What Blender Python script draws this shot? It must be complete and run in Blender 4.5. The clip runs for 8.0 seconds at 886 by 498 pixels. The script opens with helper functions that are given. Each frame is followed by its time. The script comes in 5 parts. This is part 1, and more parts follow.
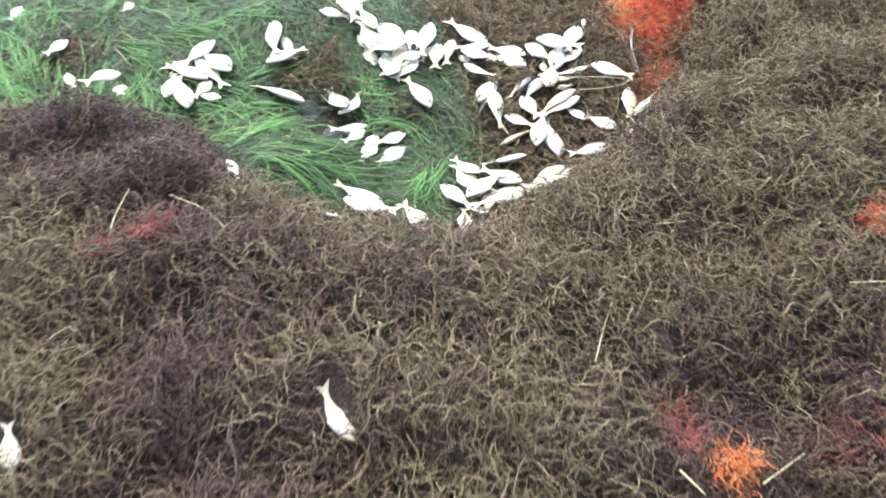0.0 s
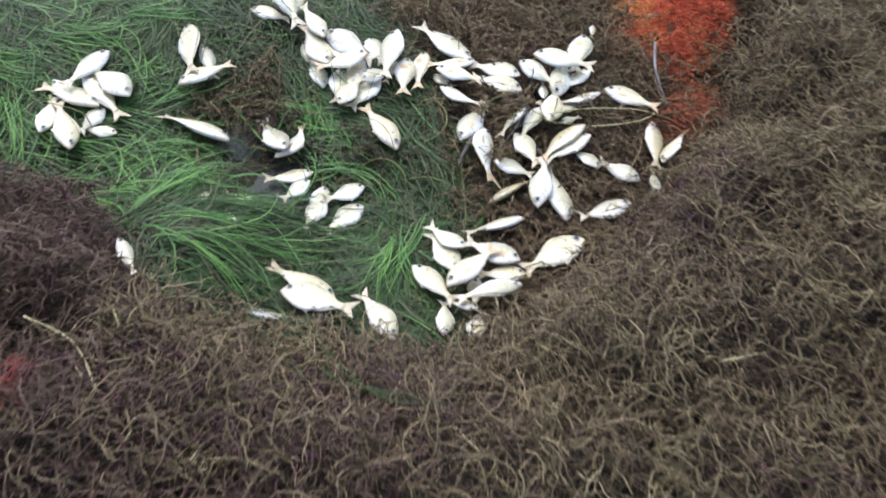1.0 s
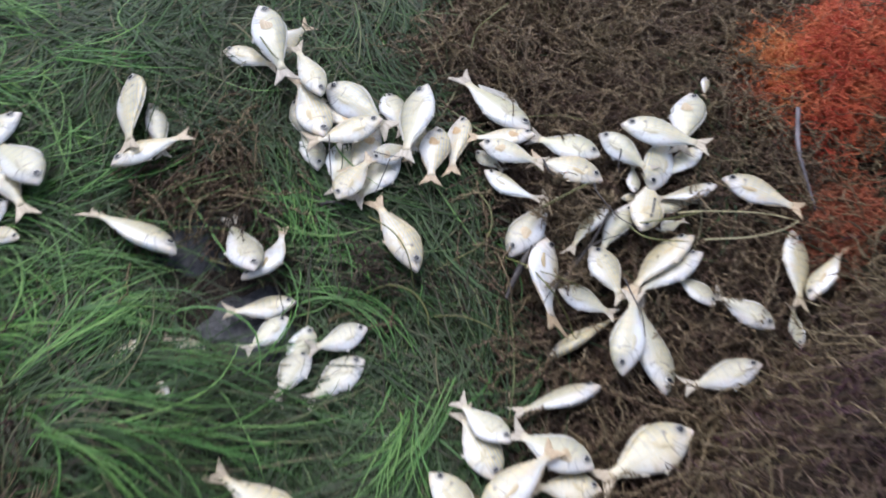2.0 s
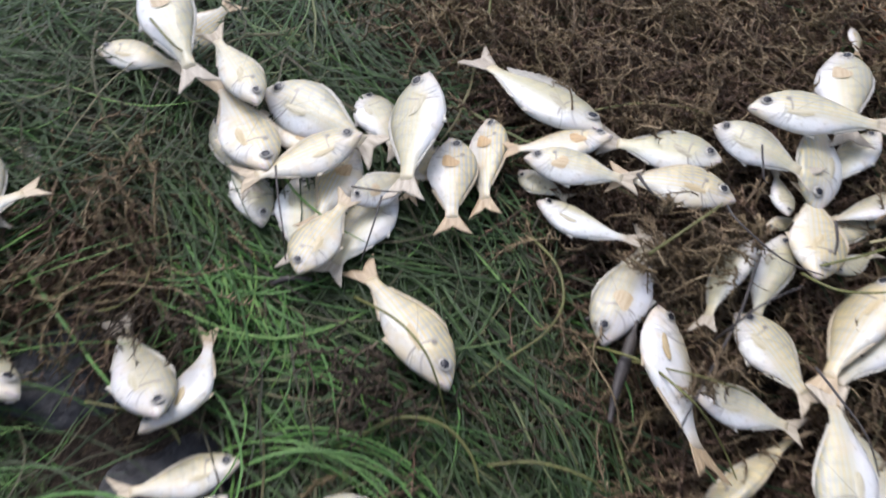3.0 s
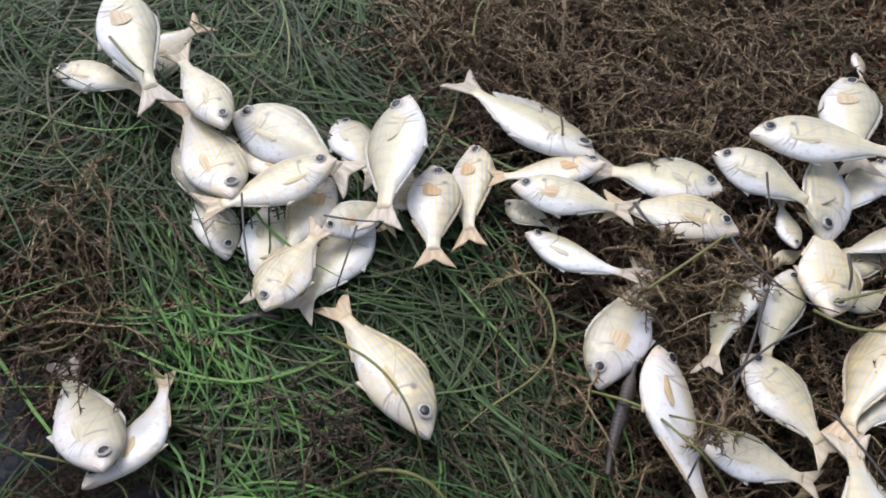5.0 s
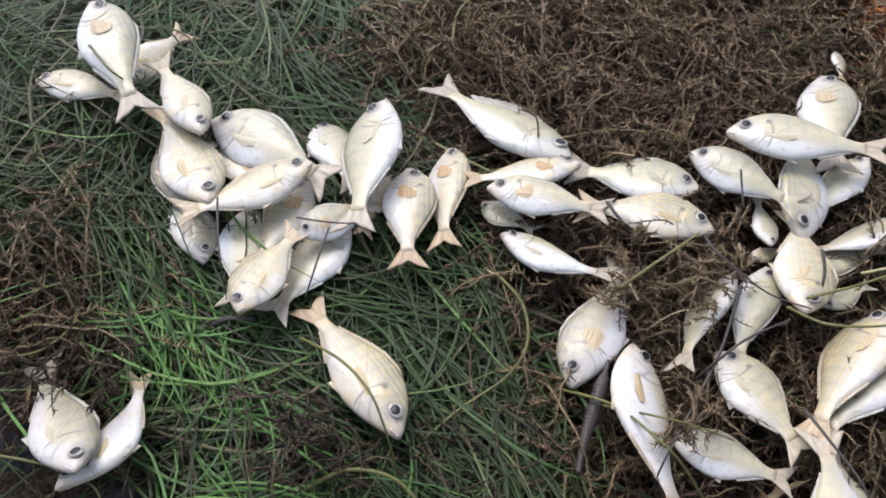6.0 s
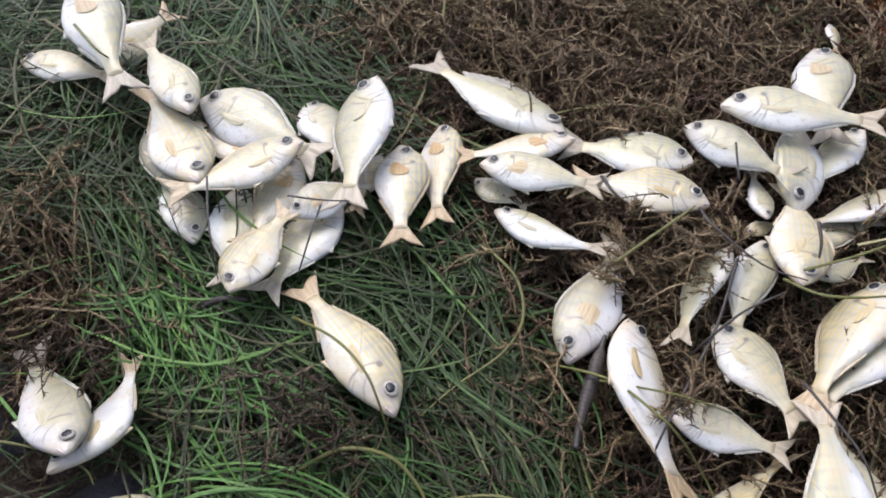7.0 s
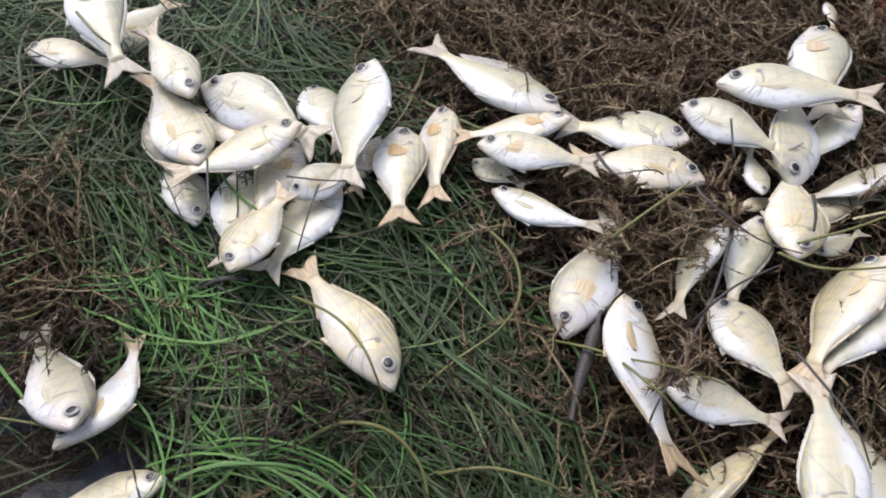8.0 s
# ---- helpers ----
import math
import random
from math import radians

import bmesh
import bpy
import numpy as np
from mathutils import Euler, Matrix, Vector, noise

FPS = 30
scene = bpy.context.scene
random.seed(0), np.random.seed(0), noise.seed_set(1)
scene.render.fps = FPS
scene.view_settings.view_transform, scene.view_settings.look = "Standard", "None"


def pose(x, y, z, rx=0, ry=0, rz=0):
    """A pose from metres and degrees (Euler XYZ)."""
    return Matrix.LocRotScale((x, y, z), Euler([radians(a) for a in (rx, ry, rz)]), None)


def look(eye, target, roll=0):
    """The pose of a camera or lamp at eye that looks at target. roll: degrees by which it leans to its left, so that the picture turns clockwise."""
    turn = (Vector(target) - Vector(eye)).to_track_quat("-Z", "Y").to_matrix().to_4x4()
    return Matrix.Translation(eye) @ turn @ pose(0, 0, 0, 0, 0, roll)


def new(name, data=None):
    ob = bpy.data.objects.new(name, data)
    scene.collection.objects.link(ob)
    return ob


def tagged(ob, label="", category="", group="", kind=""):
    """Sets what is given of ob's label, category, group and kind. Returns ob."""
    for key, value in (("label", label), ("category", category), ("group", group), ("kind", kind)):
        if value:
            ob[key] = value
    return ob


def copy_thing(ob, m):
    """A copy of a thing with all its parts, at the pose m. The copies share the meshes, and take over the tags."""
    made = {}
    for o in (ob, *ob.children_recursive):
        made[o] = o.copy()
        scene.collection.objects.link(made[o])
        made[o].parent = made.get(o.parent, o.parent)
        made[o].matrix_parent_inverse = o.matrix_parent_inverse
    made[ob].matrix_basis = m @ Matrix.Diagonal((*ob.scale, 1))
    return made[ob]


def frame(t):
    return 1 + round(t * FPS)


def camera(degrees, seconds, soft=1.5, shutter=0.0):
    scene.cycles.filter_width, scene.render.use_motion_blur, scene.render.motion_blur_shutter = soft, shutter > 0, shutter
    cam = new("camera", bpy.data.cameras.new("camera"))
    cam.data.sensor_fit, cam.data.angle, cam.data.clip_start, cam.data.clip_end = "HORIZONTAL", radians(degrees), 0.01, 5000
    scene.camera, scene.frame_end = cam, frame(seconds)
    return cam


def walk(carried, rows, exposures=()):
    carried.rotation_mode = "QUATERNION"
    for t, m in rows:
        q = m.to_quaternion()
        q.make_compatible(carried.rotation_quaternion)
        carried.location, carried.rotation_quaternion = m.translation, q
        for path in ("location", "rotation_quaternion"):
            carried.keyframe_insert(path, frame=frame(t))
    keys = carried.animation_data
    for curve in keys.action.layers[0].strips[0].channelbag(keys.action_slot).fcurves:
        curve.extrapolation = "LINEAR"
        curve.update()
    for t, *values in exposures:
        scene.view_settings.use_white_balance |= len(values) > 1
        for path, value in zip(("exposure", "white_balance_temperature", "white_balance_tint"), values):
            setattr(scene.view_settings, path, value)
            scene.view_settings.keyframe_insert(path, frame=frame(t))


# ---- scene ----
cam = camera(52.8, 8.0, 1.8, 0.4)
PATH = [
    (0.0, look((0.007, 0.009, 1.528), (0.008, 1.445, 0.135), 0.3)),
    (0.5, look((-0.014, 0.391, 1.459), (0.045, 1.742, -0.014), 1.2)),
    (1.0, look((-0.033, 0.674, 1.34), (0.074, 2.008, -0.146), 3.9)),
    (1.5, look((0.011, 0.99, 1.22), (0.04, 2.308, -0.284), 3.2)),
    (1.7, look((0.033, 1.134, 1.181), (0.026, 2.399, -0.368), 2.8)),
    (2.8, look((-0.049, 1.672, 0.746), (-0.021, 2.952, -0.79), -1.5)),
    (3.0, look((-0.042, 1.729, 0.677), (-0.008, 3.057, -0.818), -2.1)),
    (3.5, look((-0.036, 1.783, 0.634), (-0.062, 3.158, -0.818), -6.1)),
    (4.0, look((-0.043, 1.787, 0.618), (0.016, 3.151, -0.844), -1.4)),
    (5.5, look((-0.023, 1.76, 0.622), (0.051, 3.174, -0.79), -1.0)),
    (6.0, look((-0.001, 1.757, 0.615), (0.037, 3.176, -0.793), -2.6)),
    (6.5, look((0.002, 1.751, 0.611), (0.038, 3.168, -0.8), -2.9)),
    (7.0, look((-0.002, 1.756, 0.602), (0.05, 3.156, -0.825), -2.9)),
    (7.5, look((-0.003, 1.75, 0.593), (0.009, 3.144, -0.841), -4.0)),
    (8.0, look((0.01, 1.738, 0.597), (0.032, 3.134, -0.835), -4.4)),
]
EXPOSURES = [(0.0, 1.45, 5600, 4), (0.5, 0.93, 5550, 5), (1.0, 0.46, 5600, 8), (1.5, 0.00, 5450, 13), (3.0, -0.04, 5800, 14), (3.5, -0.16, 5800, 14), (4.0, -0.11, 5850, 14), (5.5, -0.02, 5900, 14), (8.0, 0.02, 5950, 14)]
walk(cam, PATH, EXPOSURES)

# ---------- light: an overcast sky with a veiled sun ----------
world = bpy.data.worlds.new("overcast_sky")
scene.world = world
world.use_nodes = True
sky = world.node_tree.nodes.new("ShaderNodeTexSky")
sky.sky_type, sky.sun_disc = "NISHITA", False
sky.sun_elevation, sky.sun_rotation = radians(58), radians(-25)
sky.air_density, sky.dust_density, sky.ozone_density = 1.0, 4.0, 0.6
pale = world.node_tree.nodes.new("ShaderNodeHueSaturation")
pale.inputs["Saturation"].default_value = 0.65
world.node_tree.links.new(sky.outputs["Color"], pale.inputs["Color"])
world.node_tree.links.new(pale.outputs["Color"], world.node_tree.nodes["Background"].inputs["Color"])
world.node_tree.nodes["Background"].inputs["Strength"].default_value = 0.285
sun = new("sun", bpy.data.lights.new("sun", "SUN"))
sun.data.energy, sun.data.angle, sun.data.color = 1.15, radians(25), (1.0, 0.97, 0.93)
sun.matrix_world = look((-0.8, 3.5, 6.0), (0, 1.8, 0))


# ---------- materials ----------
def material(name, roughness=0.5, specular=0.5):
    m = bpy.data.materials.new(name)
    m.use_nodes = True
    b = m.node_tree.nodes["Principled BSDF"]
    b.inputs["Roughness"].default_value = roughness
    b.inputs["Specular IOR Level"].default_value = specular
    return m, m.node_tree, b


def node(tree, kind, **values):
    n = tree.nodes.new(kind)
    for key, value in values.items():
        n.inputs[key].default_value = value
    return n


def ramp(tree, source, stops):
    r = tree.nodes.new("ShaderNodeValToRGB")
    while len(r.color_ramp.elements) < len(stops):
        r.color_ramp.elements.new(0.5)
    for e, (at, colour) in zip(r.color_ramp.elements, stops):
        e.position, e.color = at, (*colour, 1)
    tree.links.new(source, r.inputs["Fac"])
    return r.outputs["Color"]


def mixed(tree, factor, a, b, how="MIX"):
    n = tree.nodes.new("ShaderNodeMix")
    n.data_type, n.blend_type = "RGBA", how
    for slot, value in ((0, factor), (6, a), (7, b)):
        if isinstance(value, (int, float)):
            n.inputs[slot].default_value = value
        elif isinstance(value, tuple):
            n.inputs[slot].default_value = (*value, 1)
        else:
            tree.links.new(value, n.inputs[slot])
    return n.outputs[2]


def noise_of(tree, scale, detail=4.0, coords=None):
    n = node(tree, "ShaderNodeTexNoise", Scale=scale, Detail=detail)
    if coords is not None:
        tree.links.new(coords, n.inputs["Vector"])
    return n.outputs["Fac"]


def bump(tree, shader, source, strength, distance):
    n = node(tree, "ShaderNodeBump", Strength=strength, Distance=distance)
    tree.links.new(source, n.inputs["Height"])
    tree.links.new(n.outputs["Normal"], shader.inputs["Normal"])


def where_of(tree, which="Object"):
    return tree.nodes.new("ShaderNodeTexCoord").outputs[which]


def strand_material(name, stops, roughness, tint, tint_scale=9.0, amount=0.5, wet=0.18):
    """Wet weed: each strand its own shade, with patches of another tint over a hand's breadth and fine mottling."""
    m, tree, b = material(name, roughness, wet)
    shade = ramp(tree, tree.nodes.new("ShaderNodeNewGeometry").outputs["Random Per Island"], stops)
    place = where_of(tree)
    patch = node(tree, "ShaderNodeMapRange", **{"From Min": 0.42, "From Max": 0.68, "To Max": amount})
    tree.links.new(noise_of(tree, tint_scale, 3, place), patch.inputs["Value"])
    colour = mixed(tree, patch.outputs["Result"], shade, tint)
    fine = noise_of(tree, 260, 3, place)
    colour = mixed(tree, 0.55, colour, ramp(tree, fine, [(0.3, (0.45, 0.45, 0.45)), (0.7, (1, 1, 1))]), "MULTIPLY")
    tree.links.new(colour, b.inputs["Base Color"])
    bump(tree, b, fine, 0.3, 0.001)
    return m


BROWN = strand_material("brown_weed", [(0.0, (0.038, 0.023, 0.014)), (0.45, (0.078, 0.048, 0.032)), (0.8, (0.131, 0.084, 0.056)), (1.0, (0.221, 0.151, 0.103))], 0.5, (0.085, 0.053, 0.038))
OLIVE = strand_material("olive_weed", [(0.0, (0.075, 0.056, 0.029)), (0.5, (0.152, 0.114, 0.057)), (0.85, (0.241, 0.181, 0.094)), (1.0, (0.340, 0.262, 0.152))], 0.5, (0.130, 0.083, 0.050))
PURPLE = strand_material("purple_weed", [(0.0, (0.034, 0.015, 0.018)), (0.5, (0.066, 0.032, 0.036)), (0.85, (0.105, 0.055, 0.058)), (1.0, (0.17, 0.10, 0.10))], 0.45, (0.082, 0.019, 0.031))
DARK = strand_material("dark_weed", [(0.0, (0.088, 0.056, 0.039)), (0.45, (0.120, 0.074, 0.048)), (0.8, (0.177, 0.111, 0.068)), (1.0, (0.33, 0.225, 0.14))], 0.5, (0.125, 0.078, 0.040))
TIPS = strand_material("light_brown_weed", [(0.0, (0.095, 0.065, 0.038)), (0.5, (0.165, 0.114, 0.064)), (0.9, (0.275, 0.196, 0.110)), (1.0, (0.44, 0.34, 0.20))], 0.45, (0.165, 0.125, 0.052))
RED = strand_material("red_weed", [(0.0, (0.36, 0.035, 0.02)), (0.5, (0.58, 0.085, 0.04)), (1.0, (0.75, 0.22, 0.10))], 0.5, (0.62, 0.20, 0.07), 16.0, 0.7)
ORANGE = strand_material("orange_weed", [(0.0, (0.5, 0.12, 0.03)), (0.5, (0.68, 0.22, 0.06)), (1.0, (0.8, 0.38, 0.14))], 0.5, (0.6, 0.1, 0.05), 16.0, 0.5)
ROSE = strand_material("rose_weed", [(0.0, (0.15, 0.03, 0.03)), (0.5, (0.27, 0.06, 0.055)), (1.0, (0.40, 0.14, 0.11))], 0.5, (0.22, 0.10, 0.06), 20.0, 0.7)
GREEN = strand_material("green_blades", [(0.0, (0.031, 0.043, 0.018)), (0.4, (0.034, 0.061, 0.018)), (0.75, (0.043, 0.087, 0.022)), (0.93, (0.074, 0.128, 0.034)), (1.0, (0.162, 0.171, 0.068))], 0.42, (0.048, 0.052, 0.024), wet=0.17)
DEAD = strand_material("dead_blades", [(0.0, (0.03, 0.025, 0.014)), (0.5, (0.07, 0.06, 0.03)), (1.0, (0.15, 0.13, 0.06))], 0.45, (0.035, 0.045, 0.02))
BRIGHT = strand_material("bright_green_blades", [(0.0, (0.044, 0.105, 0.022)), (0.5, (0.078, 0.180, 0.034)), (1.0, (0.165, 0.285, 0.064))], 0.42, (0.062, 0.104, 0.033), wet=0.18)
STRAW = strand_material("dry_straw", [(0.0, (0.40, 0.34, 0.17)), (1.0, (0.52, 0.46, 0.27))], 0.5, (0.35, 0.3, 0.12), 30.0)
STALK = strand_material("olive_stalk", [(0.0, (0.10, 0.11, 0.035)), (1.0, (0.2, 0.19, 0.06))], 0.35, (0.07, 0.055, 0.03), 20.0)
UMBER = strand_material("umber_weed", [(0.0, (0.040, 0.029, 0.020)), (0.5, (0.066, 0.047, 0.031)), (0.9, (0.105, 0.076, 0.048)), (1.0, (0.19, 0.14, 0.09))], 0.5, (0.060, 0.045, 0.022))
RUST = strand_material("rust_weed", [(0.0, (0.20, 0.045, 0.022)), (0.5, (0.34, 0.085, 0.038)), (1.0, (0.48, 0.18, 0.09))], 0.5, (0.30, 0.12, 0.05), 20.0, 0.6)
BLACKISH = strand_material("dark_blade", [(0.0, (0.035, 0.03, 0.028)), (1.0, (0.07, 0.06, 0.055))], 0.35, (0.09, 0.075, 0.06), 40.0)


def ground_material():
    m, tree, b = material("wet_muddy_sand", 0.75, 0.15)
    place = where_of(tree)
    broad = noise_of(tree, 5, 6, place)
    fibres = node(tree, "ShaderNodeTexNoise", Scale=110.0, Detail=5.0, Distortion=2.5)
    tree.links.new(place, fibres.inputs["Vector"])
    colour = ramp(tree, broad, [(0.3, (0.038, 0.028, 0.020)), (0.55, (0.064, 0.047, 0.032)), (0.75, (0.092, 0.070, 0.048))])
    colour = mixed(tree, 0.9, colour, ramp(tree, fibres.outputs["Fac"], [(0.38, (0.25, 0.25, 0.25)), (0.55, (0.9, 0.9, 0.9)), (0.68, (2.2, 2.1, 1.9))]), "MULTIPLY")
    tree.links.new(colour, b.inputs["Base Color"])
    bump(tree, b, fibres.outputs["Fac"], 0.9, 0.012)
    return m


def one_of(tree):
    """A number of its own for each fish, the same on all its parts, which share one origin."""
    n = tree.nodes.new("ShaderNodeTexWhiteNoise")
    n.noise_dimensions = "3D"
    tree.links.new(tree.nodes.new("ShaderNodeObjectInfo").outputs["Location"], n.inputs["Vector"])
    return n.outputs["Value"]


def skin_material():
    """Silver-white scales, greyer along the back, with faint gold stripes and a dark blotch behind the gill."""
    m, tree, b = material("fish_skin", 0.30, 0.6)
    place = where_of(tree)
    split = tree.nodes.new("ShaderNodeSeparateXYZ")
    tree.links.new(place, split.inputs[0])
    own = one_of(tree)

    def ranged(source, a, b_, lo=0.0, hi=1.0):
        n = node(tree, "ShaderNodeMapRange", **{"From Min": a, "From Max": b_, "To Min": lo, "To Max": hi})
        n.interpolation_type = "SMOOTHSTEP"
        tree.links.new(source, n.inputs["Value"])
        return n.outputs["Result"]

    def product(p, q):
        n = tree.nodes.new("ShaderNodeMath")
        n.operation = "MULTIPLY"
        for slot, value in enumerate((p, q)):
            if isinstance(value, float):
                n.inputs[slot].default_value = value
            else:
                tree.links.new(value, n.inputs[slot])
        return n.outputs[0]

    blot = noise_of(tree, 7, 4, place)
    flank_tone = ramp(tree, own, [(0.0, (0.48, 0.445, 0.29)), (0.5, (0.51, 0.485, 0.37)), (1.0, (0.49, 0.48, 0.42))])
    belly = ranged(split.outputs[1], -0.01, -0.11)
    colour = mixed(tree, belly, flank_tone, (0.68, 0.67, 0.64))
    back = product(ranged(split.outputs[1], 0.0, 0.17), 0.95)
    colour = mixed(tree, back, colour, (0.27, 0.265, 0.20))
    head = product(product(ranged(split.outputs[0], 0.24, 0.36), ranged(split.outputs[1], 0.10, -0.02)), 0.7)
    colour = mixed(tree, head, colour, (0.60, 0.57, 0.56))
    wave = node(tree, "ShaderNodeTexWave", Scale=9.5, Distortion=1.2, Detail=1.0)
    wave.bands_direction = "Y"
    tree.links.new(place, wave.inputs["Vector"])
    stripes = product(product(ranged(wave.outputs["Fac"], 0.40, 0.85), ranged(split.outputs[1], -0.10, 0.05)), ranged(own, 0.1, 0.9, 0.35, 0.8))
    colour = mixed(tree, stripes, colour, (0.55, 0.43, 0.18))
    gold = product(ranged(blot, 0.46, 0.7), ranged(own, 0.0, 1.0, 0.25, 0.7))
    colour = mixed(tree, gold, colour, (0.58, 0.49, 0.27))
    tail = product(ranged(split.outputs[0], -0.22, -0.34), 0.55)
    colour = mixed(tree, tail, colour, (0.55, 0.44, 0.28))
    bars = node(tree, "ShaderNodeTexWave", Scale=3.4, Distortion=2.0, Detail=2.0)
    tree.links.new(place, bars.inputs["Vector"])
    colour = mixed(tree, product(product(ranged(bars.outputs["Fac"], 0.55, 1.0), ranged(split.outputs[1], -0.06, 0.10)), 0.42), colour, (0.30, 0.30, 0.26))
    spot = tree.nodes.new("ShaderNodeVectorMath")
    spot.operation = "DISTANCE"
    flat = node(tree, "ShaderNodeCombineXYZ")
    tree.links.new(split.outputs[0], flat.inputs[0])
    tree.links.new(split.outputs[1], flat.inputs[1])
    tree.links.new(flat.outputs[0], spot.inputs[0])
    spot.inputs[1].default_value = (0.255, 0.075, 0.0)
    colour = mixed(tree, product(ranged(spot.outputs["Value"], 0.026, 0.010), ranged(own, 0.2, 0.6, 0.1, 0.8)), colour, (0.12, 0.11, 0.10))
    # grey lines: along the flank, behind the cheek and round the eye
    def line(source, middle, half, strength, tint):
        n = tree.nodes.new("ShaderNodeMath")
        n.operation = "SUBTRACT"
        tree.links.new(source, n.inputs[0])
        n.inputs[1].default_value = middle
        m_ = tree.nodes.new("ShaderNodeMath")
        m_.operation = "ABSOLUTE"
        tree.links.new(n.outputs[0], m_.inputs[0])
        return mixed(tree, product(ranged(m_.outputs[0], half, half * 0.25), strength), colour, tint)

    def away(x, y):
        n = tree.nodes.new("ShaderNodeVectorMath")
        n.operation = "DISTANCE"
        tree.links.new(flat.outputs[0], n.inputs[0])
        n.inputs[1].default_value = (x, y, 0.0)
        return n.outputs["Value"]

    colour = line(away(-0.42, -0.62), 0.86, 0.006, 0.40, (0.22, 0.20, 0.15))
    colour = line(away(0.395, 0.02), 0.118, 0.011, product(0.6, product(ranged(split.outputs[1], 0.03, -0.02), ranged(split.outputs[0], 0.40, 0.33))), (0.34, 0.31, 0.28))
    # the gap behind the gill cover, its shade drawn into the skin colour
    colour = line(away(0.43, -0.02), 0.205, 0.010, product(product(0.75, product(ranged(split.outputs[1], 0.10, 0.06), ranged(split.outputs[1], -0.14, -0.10))), ranged(split.outputs[0], 0.32, 0.29)), (0.22, 0.19, 0.17))
    colour = mixed(tree, product(ranged(away(0.392, 0.040), 0.070, 0.046), 0.5), colour, (0.22, 0.21, 0.20))
    rosy = product(ranged(noise_of(tree, 3.1, 2, place), 0.56, 0.7), 0.14)
    colour = mixed(tree, rosy, colour, (0.70, 0.50, 0.44))
    specks = product(ranged(noise_of(tree, 24, 6, place), 0.56, 0.74), 0.6)
    colour = mixed(tree, specks, colour, (0.40, 0.365, 0.28))
    colour = mixed(tree, 1.0, colour, ramp(tree, own, [(0.0, (0.95, 0.95, 0.90)), (0.3, (0.82, 0.80, 0.79)), (0.5, (1.0, 1.0, 0.98)), (0.75, (0.92, 0.87, 0.76)), (1.0, (1.0, 0.97, 0.93))]), "MULTIPLY")
    tree.links.new(colour, b.inputs["Base Color"])
    scales = node(tree, "ShaderNodeTexVoronoi", Scale=75.0)
    tree.links.new(place, scales.inputs["Vector"])
    uneven = tree.nodes.new("ShaderNodeMath")
    uneven.operation = "MULTIPLY_ADD"
    uneven.inputs[1].default_value = 0.06
    tree.links.new(scales.outputs["Distance"], uneven.inputs[0])
    tree.links.new(noise_of(tree, 6.5, 5, place), uneven.inputs[2])
    bump(tree, b, uneven.outputs[0], 0.25, 0.010)
    b.inputs["Subsurface Weight"].default_value = 0.08
    b.inputs["Subsurface Radius"].default_value = (0.006, 0.004, 0.003)
    return m


def fin_material(name, a, c, streaks=60.0):
    m, tree, b = material(name, 0.4, 0.45)
    place = where_of(tree)
    stretch = node(tree, "ShaderNodeMapping", Scale=(0.15, 1.0, 1.0))
    tree.links.new(place, stretch.inputs["Vector"])
    rays = noise_of(tree, streaks, 3, stretch.outputs["Vector"])
    colour = ramp(tree, rays, [(0.32, a), (0.68, c)])
    own = one_of(tree)
    colour = mixed(tree, 0.9, colour, ramp(tree, own, [(0.0, (0.78, 0.76, 0.74)), (0.4, (1.0, 0.98, 0.94)), (0.62, (0.95, 0.9, 0.8)), (0.8, (1.0, 0.87, 0.67)), (1.0, (0.86, 0.69, 0.48))]), "MULTIPLY")
    tree.links.new(colour, b.inputs["Base Color"])
    bump(tree, b, rays, 0.22, 0.008)
    return m


def plain_material(name, colour, other, roughness, scale, specular=0.5):
    m, tree, b = material(name, roughness, specular)
    fac = noise_of(tree, scale, 4, where_of(tree))
    tree.links.new(ramp(tree, fac, [(0.35, colour), (0.7, other)]), b.inputs["Base Color"])
    bump(tree, b, fac, 0.2, 0.002)
    return m


def wet_mud_material():
    m, tree, b = material("smooth_wet_mud", 0.42, 0.25)
    place = where_of(tree)
    broad = noise_of(tree, 22, 6, place)
    tree.links.new(ramp(tree, broad, [(0.35, (0.020, 0.019, 0.020)), (0.55, (0.040, 0.039, 0.040)), (0.7, (0.075, 0.072, 0.068))]), b.inputs["Base Color"])
    bump(tree, b, noise_of(tree, 48, 8, place), 0.9, 0.012)
    return m


WET_MUD = wet_mud_material()
MUD = ground_material()
SKIN = skin_material()
TAIL = fin_material("tail_fin", (0.35, 0.295, 0.215), (0.50, 0.435, 0.335), 45.0)
YELLOW = fin_material("yellow_fin", (0.40, 0.29, 0.15), (0.55, 0.45, 0.29), 42.0)
PALEFIN = fin_material("pale_fin", (0.43, 0.38, 0.24), (0.55, 0.51, 0.38), 50.0)
GREYFIN = fin_material("grey_fin", (0.36, 0.34, 0.28), (0.56, 0.53, 0.46))
SILVER = plain_material("eye_silver", (0.40, 0.37, 0.30), (0.15, 0.135, 0.11), 0.3, 34.0)
PUPIL = plain_material("pupil", (0.010, 0.010, 0.012), (0.025, 0.025, 0.03), 0.22, 30.0, 0.25)
LIP = plain_material("lip", (0.60, 0.48, 0.46), (0.45, 0.38, 0.36), 0.3, 20.0)
BARK = plain_material("weathered_stick", (0.09, 0.075, 0.075), (0.2, 0.17, 0.17), 0.6, 40.0)

